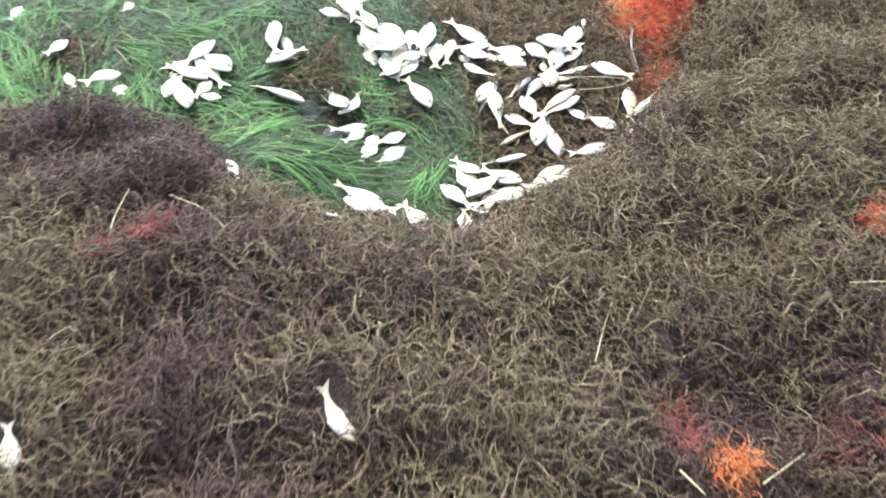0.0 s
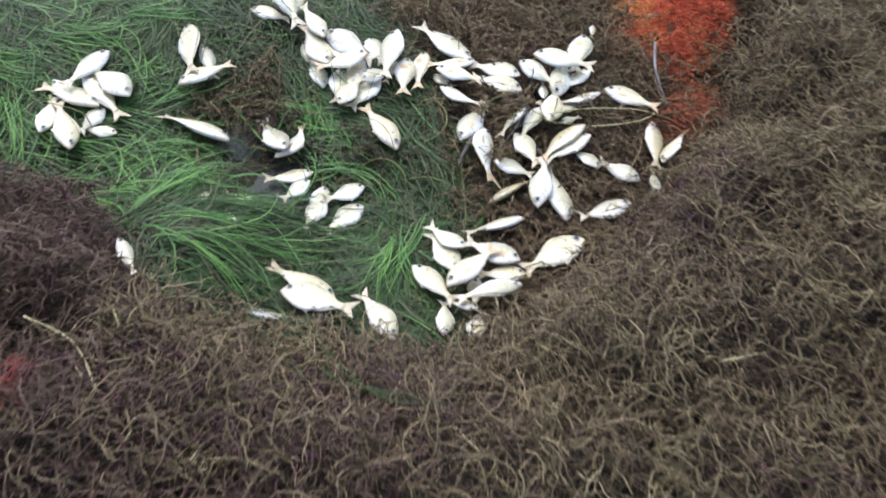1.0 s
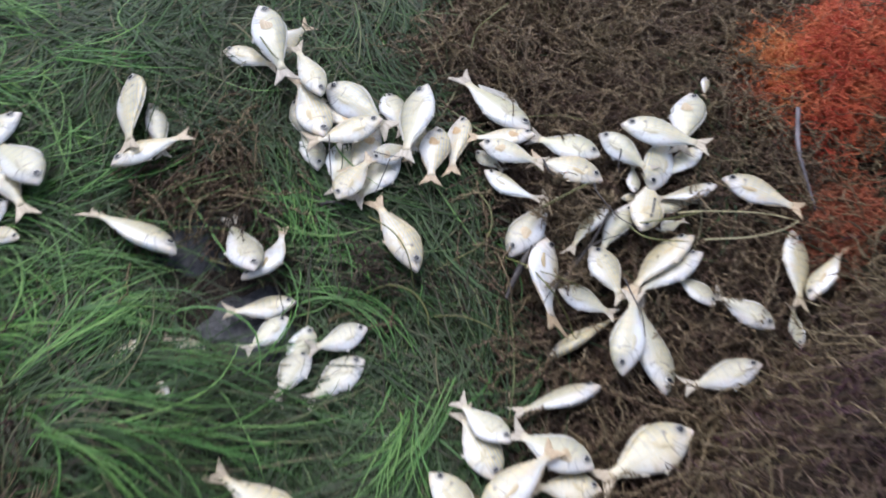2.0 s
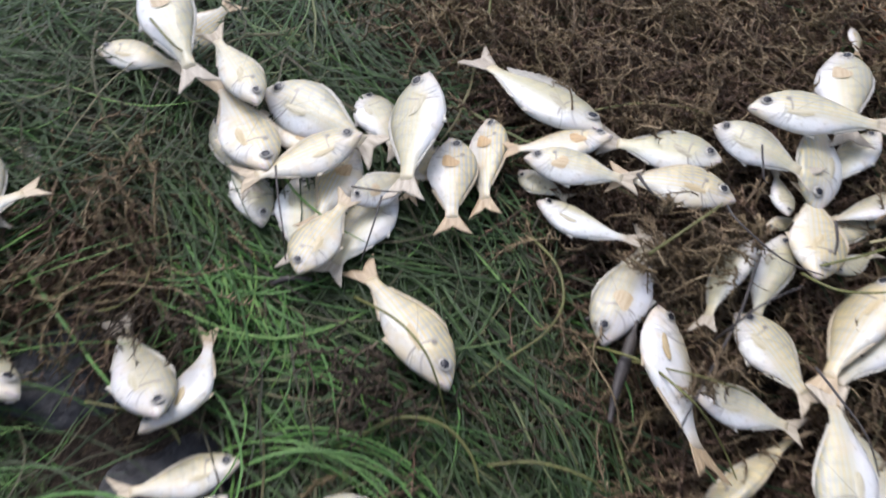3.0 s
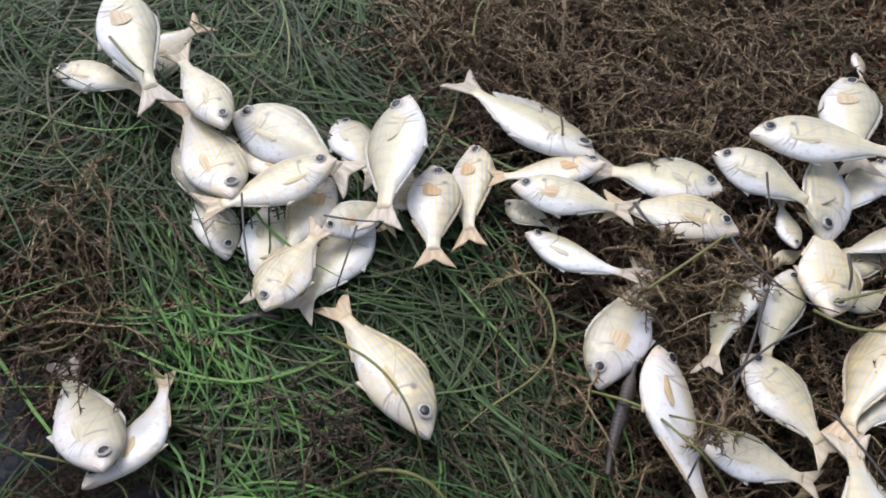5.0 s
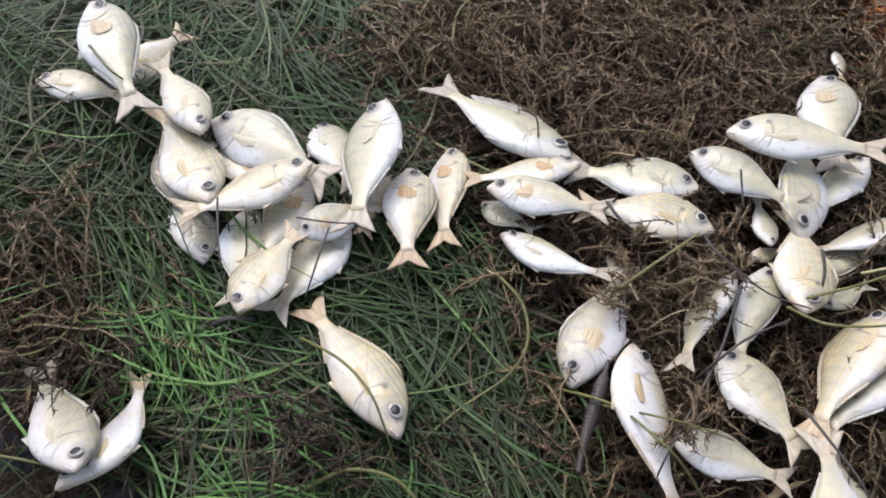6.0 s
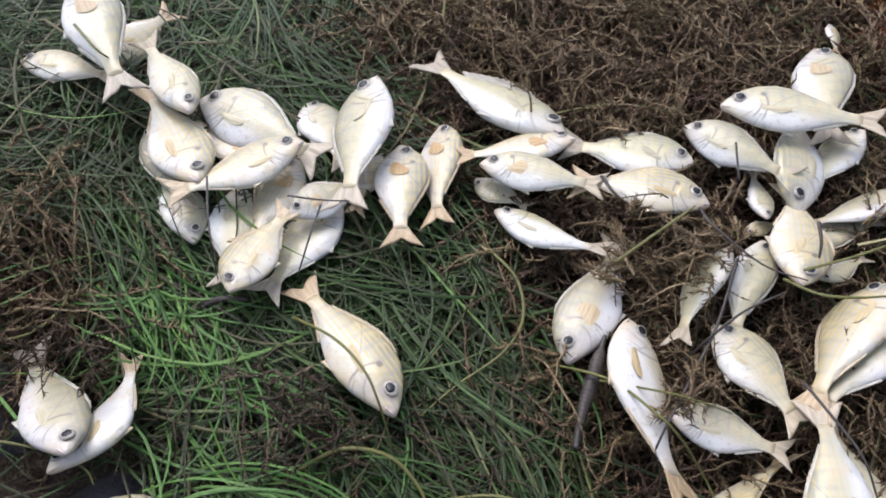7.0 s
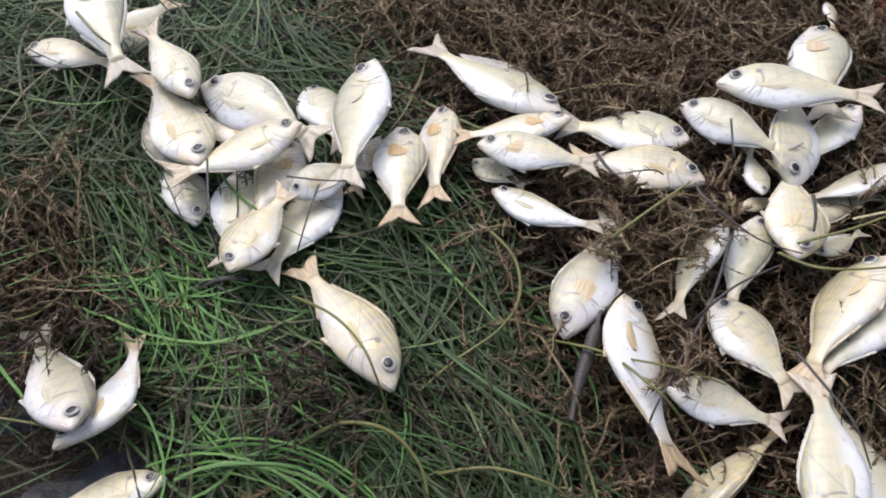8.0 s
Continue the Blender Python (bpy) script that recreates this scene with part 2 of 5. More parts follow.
# ---------- the lie of the land: a hollow with seagrass, ringed by banks of drifted weed ----------
RIM_X = np.array([-2.5, -1.22, -0.985, -0.757, -0.64, -0.56, -0.484, -0.262, -0.109, 0.056, 0.216, 0.346, 0.495, 0.628, 2.5])
RIM_Y = np.array([2.13, 2.09, 2.08, 2.05, 1.99, 1.84, 1.72, 1.665, 1.655, 1.615, 1.715, 1.84, 1.98, 2.19, 2.19])
_w = np.random.RandomState(5)
WAVES = [(_w.uniform(14, 55), _w.uniform(0, math.tau), _w.uniform(0, math.tau)) for _ in range(14)]


def sstep(v):
    v = np.clip(v, 0, 1)
    return v * v * (3 - 2 * v)


def lumps(x, y):
    total = 0.0
    for k, a, p in WAVES:
        total = total + np.sin(k * (x * math.cos(a) + y * math.sin(a)) + p) * (20 / k)
    return total / 5


def blob(x, y, cx, cy, r):
    return np.exp(-((x - cx) ** 2 + (y - cy) ** 2) / (r * r))


def bank(x, y):
    """0 in the hollow, 1 on the banks round it."""
    return sstep(np.maximum(np.interp(x, RIM_X, RIM_Y) - y + 0.04, (x - 0.60) * 0.9) / 0.29)


def cover(x, y):
    """1 where the drifted weed of the banks lies thick, down to their foot."""
    return sstep((bank(x, y) - 0.01) / 0.14)


def height(x, y):
    b = bank(x, y)
    low = -0.065 + 0.105 * sstep((y - 1.95) / 0.65) + 0.13 * blob(x, y, -0.47, 1.84, 0.20) + 0.035 * blob(x, y, -0.75, 2.35, 0.3) + 0.05 * blob(x, y, -0.42, 2.62, 0.26)
    high = 0.155 - 0.20 * blob(x, y, 0.72, 1.02, 0.36) - 0.07 * sstep((1.15 - y) / 0.4) + 0.03 * blob(x, y, -0.6, 1.42, 0.35) + 0.05 * blob(x, y, -0.40, 1.58, 0.12) + 0.03 * blob(x, y, 1.0, 2.2, 0.4)
    near = 1 - sstep(np.maximum(np.abs(x) - 1.55, np.abs(y - 1.8) - 1.15) / 0.55)
    return (low * (1 - b) + high * b + lumps(x, y) * (0.006 + 0.034 * b) + 0.030 * b * np.sin(20 * (y - 0.12 * x) + 2.0 * np.sin(3.1 * x) + 0.6)) * near + 0.05 * (1 - near)


# ---------- mesh helpers ----------
def mesh_from(name, verts, quads, tris, mat):
    """A mesh straight from arrays of corners, four-sided and three-sided faces."""
    me = bpy.data.meshes.new(name)
    verts = np.asarray(verts, dtype=np.float32)
    quads = np.asarray(quads, dtype=np.int32).reshape(-1, 4)
    tris = np.asarray(tris, dtype=np.int32).reshape(-1, 3)
    me.vertices.add(len(verts))
    me.vertices.foreach_set("co", verts.ravel())
    me.loops.add(quads.size + tris.size)
    me.loops.foreach_set("vertex_index", np.concatenate([quads.ravel(), tris.ravel()]))
    me.polygons.add(len(quads) + len(tris))
    starts = np.concatenate([np.arange(len(quads)) * 4, quads.size + np.arange(len(tris)) * 3])
    me.polygons.foreach_set("loop_start", starts.astype(np.int32))
    me.polygons.foreach_set("use_smooth", np.ones(len(starts), dtype=bool))
    me.update(calc_edges=True)
    me.validate()
    me.materials.append(mat)
    return me


def grow(rng, roots, length, steps, az, curl, lift, droop, jitter=0.35, arc=0.0):
    """Paths of strands: (n, steps + 1, 3), which rise from their roots and bend over along the surface."""
    n = len(roots)
    seg = (length / steps)[:, None]
    turn = rng.normal(0, curl, (n, steps)) + np.broadcast_to(arc, (n,))[:, None]
    a = az[:, None] + np.cumsum(turn, axis=1)
    k = np.linspace(0, 1, steps)[None, :]
    e = lift[:, None] + (droop - lift)[:, None] * k + rng.normal(0, jitter, (n, steps))
    step = np.stack([np.cos(e) * np.cos(a), np.cos(e) * np.sin(a), np.sin(e)], axis=2) * seg[:, :, None]
    pts = np.concatenate([roots[:, None, :], roots[:, None, :] + np.cumsum(step, axis=1)], axis=1)
    return pts


def settle(pts, clear=0.002, top=None):
    """Keep the strands above the ground, and below a given height over it."""
    g = height(pts[:, :, 0], pts[:, :, 1])
    low = pts[:, :, 2] - g
    if top is not None:
        low = np.where(low > top, top + (low - top) * 0.25, low)
    pts[:, :, 2] = g + np.maximum(low, clear)
    return pts


def tubes(pts, radius, sides=3, taper=0.35):
    """Round strands along paths."""
    n, k, _ = pts.shape
    d = np.gradient(pts, axis=1)
    d /= np.linalg.norm(d, axis=2, keepdims=True) + 1e-9
    ref = np.zeros_like(d)
    ref[:, :, 2] = 1.0
    s = np.cross(d, ref)
    s /= np.linalg.norm(s, axis=2, keepdims=True) + 1e-6
    u = np.cross(s, d)
    r = radius[:, None] * (1 - (1 - taper) * np.linspace(0, 1, k)[None, :] ** 1.5)
    rings = []
    for i in range(sides):
        t = math.tau * i / sides + 0.5
        rings.append(pts + (s * math.cos(t) + u * math.sin(t)) * r[:, :, None])
    v = np.stack(rings, axis=2).reshape(-1, 3)
    base = (np.arange(n) * k * sides)[:, None, None] + (np.arange(k - 1) * sides)[None, :, None]
    i = np.arange(sides)[None, None, :]
    j = (i + 1) % sides
    q = np.stack([base + i, base + j, base + sides + j, base + sides + i], axis=3).reshape(-1, 4)
    return v, q, np.zeros((0, 3), int)


def blades(rng, pts, width, fold=0.35):
    """Grass blades: ribbons with a fold along the middle, tapering to a tip."""
    n, k, _ = pts.shape
    d = np.gradient(pts, axis=1)
    d /= np.linalg.norm(d, axis=2, keepdims=True) + 1e-9
    ref = np.zeros_like(d)
    ref[:, :, 2] = 1.0
    ref[:, :, :2] += rng.normal(0, 0.45, (n, 1, 2))
    s = np.cross(d, ref)
    s /= np.linalg.norm(s, axis=2, keepdims=True) + 1e-6
    u = np.cross(s, d)
    t = np.linspace(0, 1, k)[None, :]
    w = width[:, None] * 0.5 * (1 - 0.85 * t ** 4)
    mid = pts + u * (w * fold)[:, :, None]
    v = np.stack([pts - s * w[:, :, None], mid, pts + s * w[:, :, None]], axis=2).reshape(-1, 3)
    base = (np.arange(n) * k * 3)[:, None, None] + (np.arange(k - 1) * 3)[None, :, None]
    i = np.arange(2)[None, None, :]
    q = np.stack([base + i, base + i + 1, base + 3 + i + 1, base + 3 + i], axis=3).reshape(-1, 4)
    return v, q, np.zeros((0, 3), int)


def spikes(rng, pts, each, length, radius):
    """Short pointed branchlets along strands."""
    n, k, _ = pts.shape
    at = np.linspace(1, k - 1.01, each)[None, :] + rng.uniform(-0.3, 0.3, (n, each))
    lo = np.clip(at.astype(int), 0, k - 2)
    f = np.clip(at - lo, 0, 1)[:, :, None]
    row = np.arange(n)[:, None]
    p = (pts[row, lo] * (1 - f) + pts[row, lo + 1] * f).reshape(-1, 3)
    d = (pts[row, lo + 1] - pts[row, lo]).reshape(-1, 3)
    d /= np.linalg.norm(d, axis=1, keepdims=True) + 1e-9
    o = rng.normal(0, 1, p.shape)
    o -= d * np.sum(o * d, axis=1, keepdims=True)
    o /= np.linalg.norm(o, axis=1, keepdims=True) + 1e-9
    c = np.cross(o, d)
    ln = (length * rng.uniform(0.5, 1.2, len(p)))[:, None]
    tip = p + o * ln + d * ln * rng.uniform(0.4, 1.2, (len(p), 1))
    v = np.stack([p + d * radius, p - d * radius + c * radius, p - d * radius - c * radius, tip], axis=1).reshape(-1, 3)
    b = (np.arange(len(p)) * 4)[:, None]
    t = np.concatenate([b + np.array([[0, 1, 3]]), b + np.array([[1, 2, 3]]), b + np.array([[2, 0, 3]])])
    return v, np.zeros((0, 4), int), t


def joined(*parts):
    v, q, t, at = [], [], [], 0
    for pv, pq, pt in parts:
        v.append(pv)
        q.append(np.asarray(pq) + at)
        t.append(np.asarray(pt) + at)
        at += len(pv)
    return np.concatenate(v), np.concatenate(q), np.concatenate(t)


def scatter(rng, count, x0, x1, y0, y1, keep):
    """Roots over a stretch of the ground, thinned by keep(x, y), which gives a chance from 0 to 1."""
    x, y = rng.uniform(x0, x1, count), rng.uniform(y0, y1, count)
    ok = rng.uniform(0, 1, count) < keep(x, y)
    x, y = x[ok], y[ok]
    return np.stack([x, y, height(x, y)], axis=1)


# ---------- where each kind of weed lies ----------
def field(x, y, seed, k):
    r = np.random.RandomState(seed)
    total = 0.0
    for _ in range(6):
        a, p, f = r.uniform(0, math.tau), r.uniform(0, math.tau), k * r.uniform(0.6, 1.7)
        total = total + np.sin(f * (x * math.cos(a) + y * math.sin(a)) + p)
    return total / 3


def grassy(x, y):
    """1 where seagrass lies: the hollow's open side, but for patches of brown weed."""
    edge = np.interp(y, [1.5, 1.85, 2.0, 2.16, 2.37, 2.45, 2.55, 2.75, 3.2], [0.16, 0.13, 0.14, 0.13, 0.09, 0.03, 0.02, 0.02, -0.1])
    g = (1 - cover(x, y)) ** 0.7 * sstep((edge - x + 0.05 + 0.05 * field(x, y, 44, 30)) / 0.14)
    g = g + 0.55 * blob(x, y, 0.48, 2.42, 0.07) + 0.3 * blob(x, y, 0.47, 2.6, 0.1) + 0.25 * blob(x, y, 0.35, 2.2, 0.12)
    for cx, cy, r, s in ((-0.38, 2.31, 0.11, 1.0), (-0.45, 2.23, 0.07, 0.8), (-1.14, 2.40, 0.16, 0.9), (-0.10, 2.12, 0.06, 0.4), (-0.33, 2.25, 0.05, 1.0), (0.02, 2.11, 0.04, 0.25), (-0.17, 2.03, 0.05, 0.3)):
        g = g * (1 - s * blob(x, y, cx, cy, r))
    return np.clip(g, 0, 1)


def muddy(x, y):
    return np.clip(1.3 * blob(x, y, -0.285, 2.09, 0.065) + 1.3 * blob(x, y, -0.39, 2.21, 0.05) + 0.8 * blob(x, y, -0.34, 2.15, 0.04), 0, 1)


def olive(x, y):
    o = 0.36 + 0.55 * field(x, y, 3, 7) + 0.35 * blob(x, y, 0.1, 1.25, 0.4) + 1.3 * blob(x, y, 1.0, 1.8, 0.42) + 0.6 * blob(x, y, 0.85, 1.4, 0.22) + 1.0 * blob(x, y, 1.25, 2.4, 0.6) - 0.35 * blob(x, y, 0.4, 1.65, 0.2) - 0.45 * blob(x, y, 0.62, 1.95, 0.25) - 1.3 * blob(x, y, 1.02, 1.10, 0.24) - 0.35 * blob(x, y, -0.9, 1.75, 0.3) + 0.6 * blob(x, y, -0.38, 1.60, 0.13) + 0.2 * blob(x, y, -0.2, 0.9, 0.2)
    return np.clip(o, 0, 0.9) * cover(x, y)


def purplish(x, y):
    p = 0.10 + 0.3 * field(x, y, 8, 6) + 1.3 * blob(x, y, 1.02, 1.10, 0.26) + 0.5 * blob(x, y, 0.62, 1.95, 0.25) + 0.4 * blob(x, y, -0.9, 1.8, 0.4)
    return np.clip(p, 0, 1)


def fading(x, y):
    """The drift thins out in an uneven edge, well away from the hollow."""
    return 1 - sstep(((np.abs(x / 1.85) ** 3 + np.abs((y - 1.82) / 1.38) ** 3) ** (1 / 3) - 0.93 + 0.06 * field(x, y, 17, 7)) / 0.12)


# ---------- the ground ----------
def ground_sheet():
    near = np.arange(-2.16, 2.161, 0.03)
    far = np.array([2.4, 2.7, 3.1, 4, 6, 9, 14, 25, 50, 100, 200, 400, 800])
    xs = np.concatenate([-far[::-1], near, far])
    ys = np.concatenate([-far[::-1], near, far]) + 1.8
    gx, gy = np.meshgrid(xs, ys)
    v = np.stack([gx, gy, height(gx, gy)], axis=2).reshape(-1, 3)
    n, m = len(xs), len(ys)
    i, j = np.meshgrid(np.arange(n - 1), np.arange(m - 1))
    a = (j * n + i).ravel()
    q = np.stack([a, a + 1, a + n + 1, a + n], axis=1)
    return tagged(new("ground", mesh_from("ground", v, q, [], MUD)), "dark wet muddy sand under drifted weed, rising into low banks", "ground", kind="structure")


ground_sheet()


def mud_patch(cx, cy, r, seed):
    """Bare wet mud that shows between the weed."""
    rng = np.random.RandomState(seed)
    wob = rng.uniform(0, math.tau, 5)
    rings, around = 14, 48
    t = np.linspace(0, math.tau, around, endpoint=False)
    edge = r * (1 + sum(0.10 * np.sin((k + 2) * t + wob[k]) for k in range(5)))
    u = np.linspace(0.03, 1, rings)[:, None]
    x, y = cx + u * edge * np.cos(t), cy + u * edge * np.sin(t)
    z = height(x, y) + 0.006 - 0.012 * u ** 6
    v = np.stack([x, y, z], axis=2).reshape(-1, 3)
    i, j = np.meshgrid(np.arange(around), np.arange(rings - 1))
    a, b = (j * around + i).ravel(), (j * around + (i + 1) % around).ravel()
    q = np.stack([a, b, b + around, a + around], axis=1)
    cap = [(0, k, k + 1) for k in range(1, around - 1)]
    return tagged(new("mud", mesh_from("mud", v, q, cap, WET_MUD)), "smooth dark grey wet mud between the seagrass", "mud", kind="structure")


mud_patch(-0.275, 2.075, 0.08, 3)
mud_patch(-0.385, 2.215, 0.065, 4)


# ---------- drifted weed ----------
OPEN = ((-0.203, 1.032), (-0.192, 1.012), (-0.180, 0.990), (-0.790, 0.943), (-0.782, 0.925), (-0.774, 0.905))  # where a fish lies in the bank, tail free


LYING = []  # the fish in the hollow: middle, heading and length


def uncovered(pts, rng):
    keep = np.ones(len(pts), bool)
    for x, y, z, yaw, length in LYING:
        dx, dy = pts[:, :, 0] - x, pts[:, :, 1] - y
        along, across = dx * math.cos(yaw) + dy * math.sin(yaw), dy * math.cos(yaw) - dx * math.sin(yaw)
        over = ((along / (0.44 * length)) ** 2 + (across / (0.20 * length)) ** 2 < 1) & (pts[:, :, 2] > z - 0.004)
        keep &= ~over.any(axis=1) | (rng.uniform(0, 1, len(pts)) < 0.06)
    for cx, cy in OPEN:
        d = np.hypot(pts[:, :, 0] - cx, pts[:, :, 1] - cy)
        keep &= d.min(axis=1) > 0.026
    return keep


def weed_bed(name, seed, count, area, keep, mat, label, length=(0.05, 0.125), radius=(0.0010, 0.0018), rise=0.056, curl=0.34, steps=8, spiky=0, droop=-0.5, forks=0):
    rng = np.random.RandomState(seed)
    roots = scatter(rng, count, *area, lambda x, y: keep(x, y) * fading(x, y))
    n = len(roots)
    roots[:, 2] += rng.uniform(0, 1, n) ** 1.3 * rise
    pts = grow(rng, roots, rng.uniform(*length, n), steps, rng.uniform(0, math.tau, n), curl, rng.uniform(-0.1, 1.0, n), rng.uniform(droop - 0.4, droop + 0.5, n))
    pts = settle(pts, 0.002, rise * 1.6)
    pts = pts[uncovered(pts, rng)]
    n = len(pts)
    made = [tubes(pts, rng.uniform(*radius, n))]
    if forks:
        made.append(spikes(rng, pts, forks, 0.021, 0.0013))
    if spiky:
        made.append(spikes(rng, pts, spiky, 0.0084, 0.0011))
    ob = new(name, mesh_from(name, *joined(*made), mat))
    return tagged(ob, label, "seaweed", kind="stuff")


BANKS = (-1.85, 1.85, 0.50, 3.15)


def loose(x, y):
    return np.clip(1 - grassy(x, y) * 1.15 - muddy(x, y), 0, 1)


def grass_bed(name, seed, count, area, keep, mat, label, length=(0.12, 0.27), width=(0.0021, 0.0036), rise=0.014, spread=0.24):
    rng = np.random.RandomState(seed)
    roots = scatter(rng, count, *area, lambda x, y: keep(x, y) * fading(x, y))
    n = len(roots)
    roots[:, 2] += rng.uniform(0, 1, n) ** 1.2 * rise
    x, y = roots[:, 0], roots[:, 1]
    az = field(x, y, 21, 5) * 1.3 - 1.0 + rng.normal(0, spread, n) + np.where(rng.uniform(0, 1, n) < 0.2, math.pi, 0)
    pts = grow(rng, roots, rng.uniform(*length, n), 11, az + rng.normal(0, 0.2, n), 0.07, rng.uniform(0.0, 0.55, n), rng.uniform(-0.5, 0.0, n), 0.05, rng.normal(0, 0.11, n))
    pts = settle(pts, 0.003, rise * 1.1)
    inside = np.minimum(grassy(pts[:, 5, 0], pts[:, 5, 1]), grassy(pts[:, 9, 0], pts[:, 9, 1]))
    inside = inside * (1 - 0.97 * np.clip(muddy(pts[:, :, 0], pts[:, :, 1]).max(axis=1) * 1.3, 0, 1))
    pts = pts[rng.uniform(0, 1, n) < inside * 1.3 + 0.05]
    n = len(pts)
    ob = new(name, mesh_from(name, *blades(rng, pts, rng.uniform(*width, n)), mat))
    return tagged(ob, label, "seagrass", kind="stuff")


def flow(x, y):
    """The way the seagrass was combed by the water."""
    return -0.75 + 0.9 * field(x, y, 21, 5) - 0.8 * blob(x, y, -0.02, 1.94, 0.1) + 0.5 * blob(x, y, -0.3, 1.86, 0.12) - 0.25 * blob(x, y, -0.2, 2.3, 0.12)


def grass_locks(name, seed, locks, per, area, keep, mat, label, length=(0.14, 0.30), width=(0.0015, 0.0029), rise=0.035):
    """Locks of blades that lie side by side in one sweep, a little over the mat below."""
    rng = np.random.RandomState(seed)
    heart = scatter(rng, locks, *area, lambda x, y: keep(x, y) * fading(x, y))
    m = len(heart)
    which = np.repeat(np.arange(m), per)
    n = len(which)
    az = (flow(heart[:, 0], heart[:, 1]) + rng.normal(0, 0.30, m))[which]
    side = rng.normal(0, 0.011, n)
    back = rng.uniform(-0.03, 0.03, n)
    x = heart[which, 0] - np.sin(az) * side + np.cos(az) * back
    y = heart[which, 1] + np.cos(az) * side + np.sin(az) * back
    roots = np.stack([x, y, height(x, y) + rng.uniform(0.0, 1.0, n) * rise], axis=1)
    long_ = rng.uniform(*length, m)[which] * rng.uniform(0.75, 1.1, n)
    pts = grow(rng, roots, long_, 11, az + rng.normal(0, 0.08, n) - side * 6, 0.05, rng.uniform(0.1, 0.5, m)[which] + rng.normal(0, 0.1, n), rng.uniform(-0.5, -0.2, n), 0.04, (rng.normal(0, 0.10, m)[which] + rng.normal(0, 0.03, n)))
    pts = settle(pts, 0.004, rise)
    end = np.minimum(grassy(pts[:, 6, 0], pts[:, 6, 1]), grassy(pts[:, 11, 0], pts[:, 11, 1])) * (1 - np.clip(muddy(pts[:, :, 0], pts[:, :, 1]).max(axis=1), 0, 1))
    pts = pts[(rng.uniform(0, 1, n) < end * 1.3 + 0.04)]
    pts = pts[uncovered(pts, rng)]
    ob = new(name, mesh_from(name, *blades(rng, pts, rng.uniform(*width, len(pts))), mat))
    return tagged(ob, label, "seagrass", kind="stuff")


MEADOW = (-1.8, 0.65, 1.6, 3.2)


# ---------- things ----------
def part(name, data, parent, label=""):
    ob = new(name, data)
    ob.parent = parent
    return tagged(ob, label)


def tuft(name, seed, cx, cy, rx, ry, rise, count, mat, label, length=(0.03, 0.07), radius=(0.0008, 0.0013), curl=0.6, spiky=6):
    """A heap of fine branching coloured weed."""
    rng = np.random.RandomState(seed)
    a, r = rng.uniform(0, math.tau, count), np.sqrt(rng.uniform(0, 1, count)) * rng.uniform(0.7, 1.1, count)
    x, y = cx + rx * r * np.cos(a), cy + ry * r * np.sin(a)
    z = height(x, y) + 0.035 * cover(x, y) + rng.uniform(0, 1, count) * rise * np.clip(1.15 - r, 0.1, 1)
    pts = grow(rng, np.stack([x, y, z], axis=1), rng.uniform(*length, count), 7, rng.uniform(0, math.tau, count), curl, rng.uniform(0, 1.0, count), rng.uniform(-0.8, 0.3, count))
    pts = settle(pts, 0.003)
    centre = Vector((cx, cy, float(height(cx, cy))))
    pts -= np.array(centre)
    ob = new(name, mesh_from(name, *joined(tubes(pts, rng.uniform(*radius, count)), spikes(rng, pts, spiky, 0.006, 0.0007)), mat))
    ob.location = centre
    return tagged(ob, label, "seaweed", "coloured weed tufts")


def stalk(name, mat, label, category, group, radius, flat, *spots):
    """A single stem or blade that lies through the given spots (x, y and height over the ground)."""
    p = np.array([(x, y, float(height(x, y)) + up + 0.010 + 0.018 * float(cover(x, y))) for x, y, up in spots])
    t = np.linspace(0, len(p) - 1, 8 * (len(p) - 1) + 1)
    pts = []
    for v in t:
        i = min(int(v), len(p) - 2)
        u = v - i
        a, b, c, d = p[max(i - 1, 0)], p[i], p[i + 1], p[min(i + 2, len(p) - 1)]
        pts.append(0.5 * ((2 * b) + (c - a) * u + (2 * a - 5 * b + 4 * c - d) * u * u + (3 * b - a - 3 * c + d) * u ** 3))
    pts = np.array(pts)
    middle = pts[len(pts) // 2].copy()
    v, q, tr = tubes((pts - middle)[None], np.array([radius]), 8, 0.5)
    ring = v.reshape(len(pts), 8, 3)
    heart = ring.mean(axis=1, keepdims=True)
    ring = heart + (ring - heart) * np.array([1, 1, flat])
    caps = [(0, i + 1, i) for i in range(1, 7)] + [((len(pts) - 1) * 8 + 0, (len(pts) - 1) * 8 + i, (len(pts) - 1) * 8 + i + 1) for i in range(1, 7)]
    ob = new(name, mesh_from(name, ring.reshape(-1, 3), q, caps, mat))
    ob.location = middle
    return tagged(ob, label, category, group)


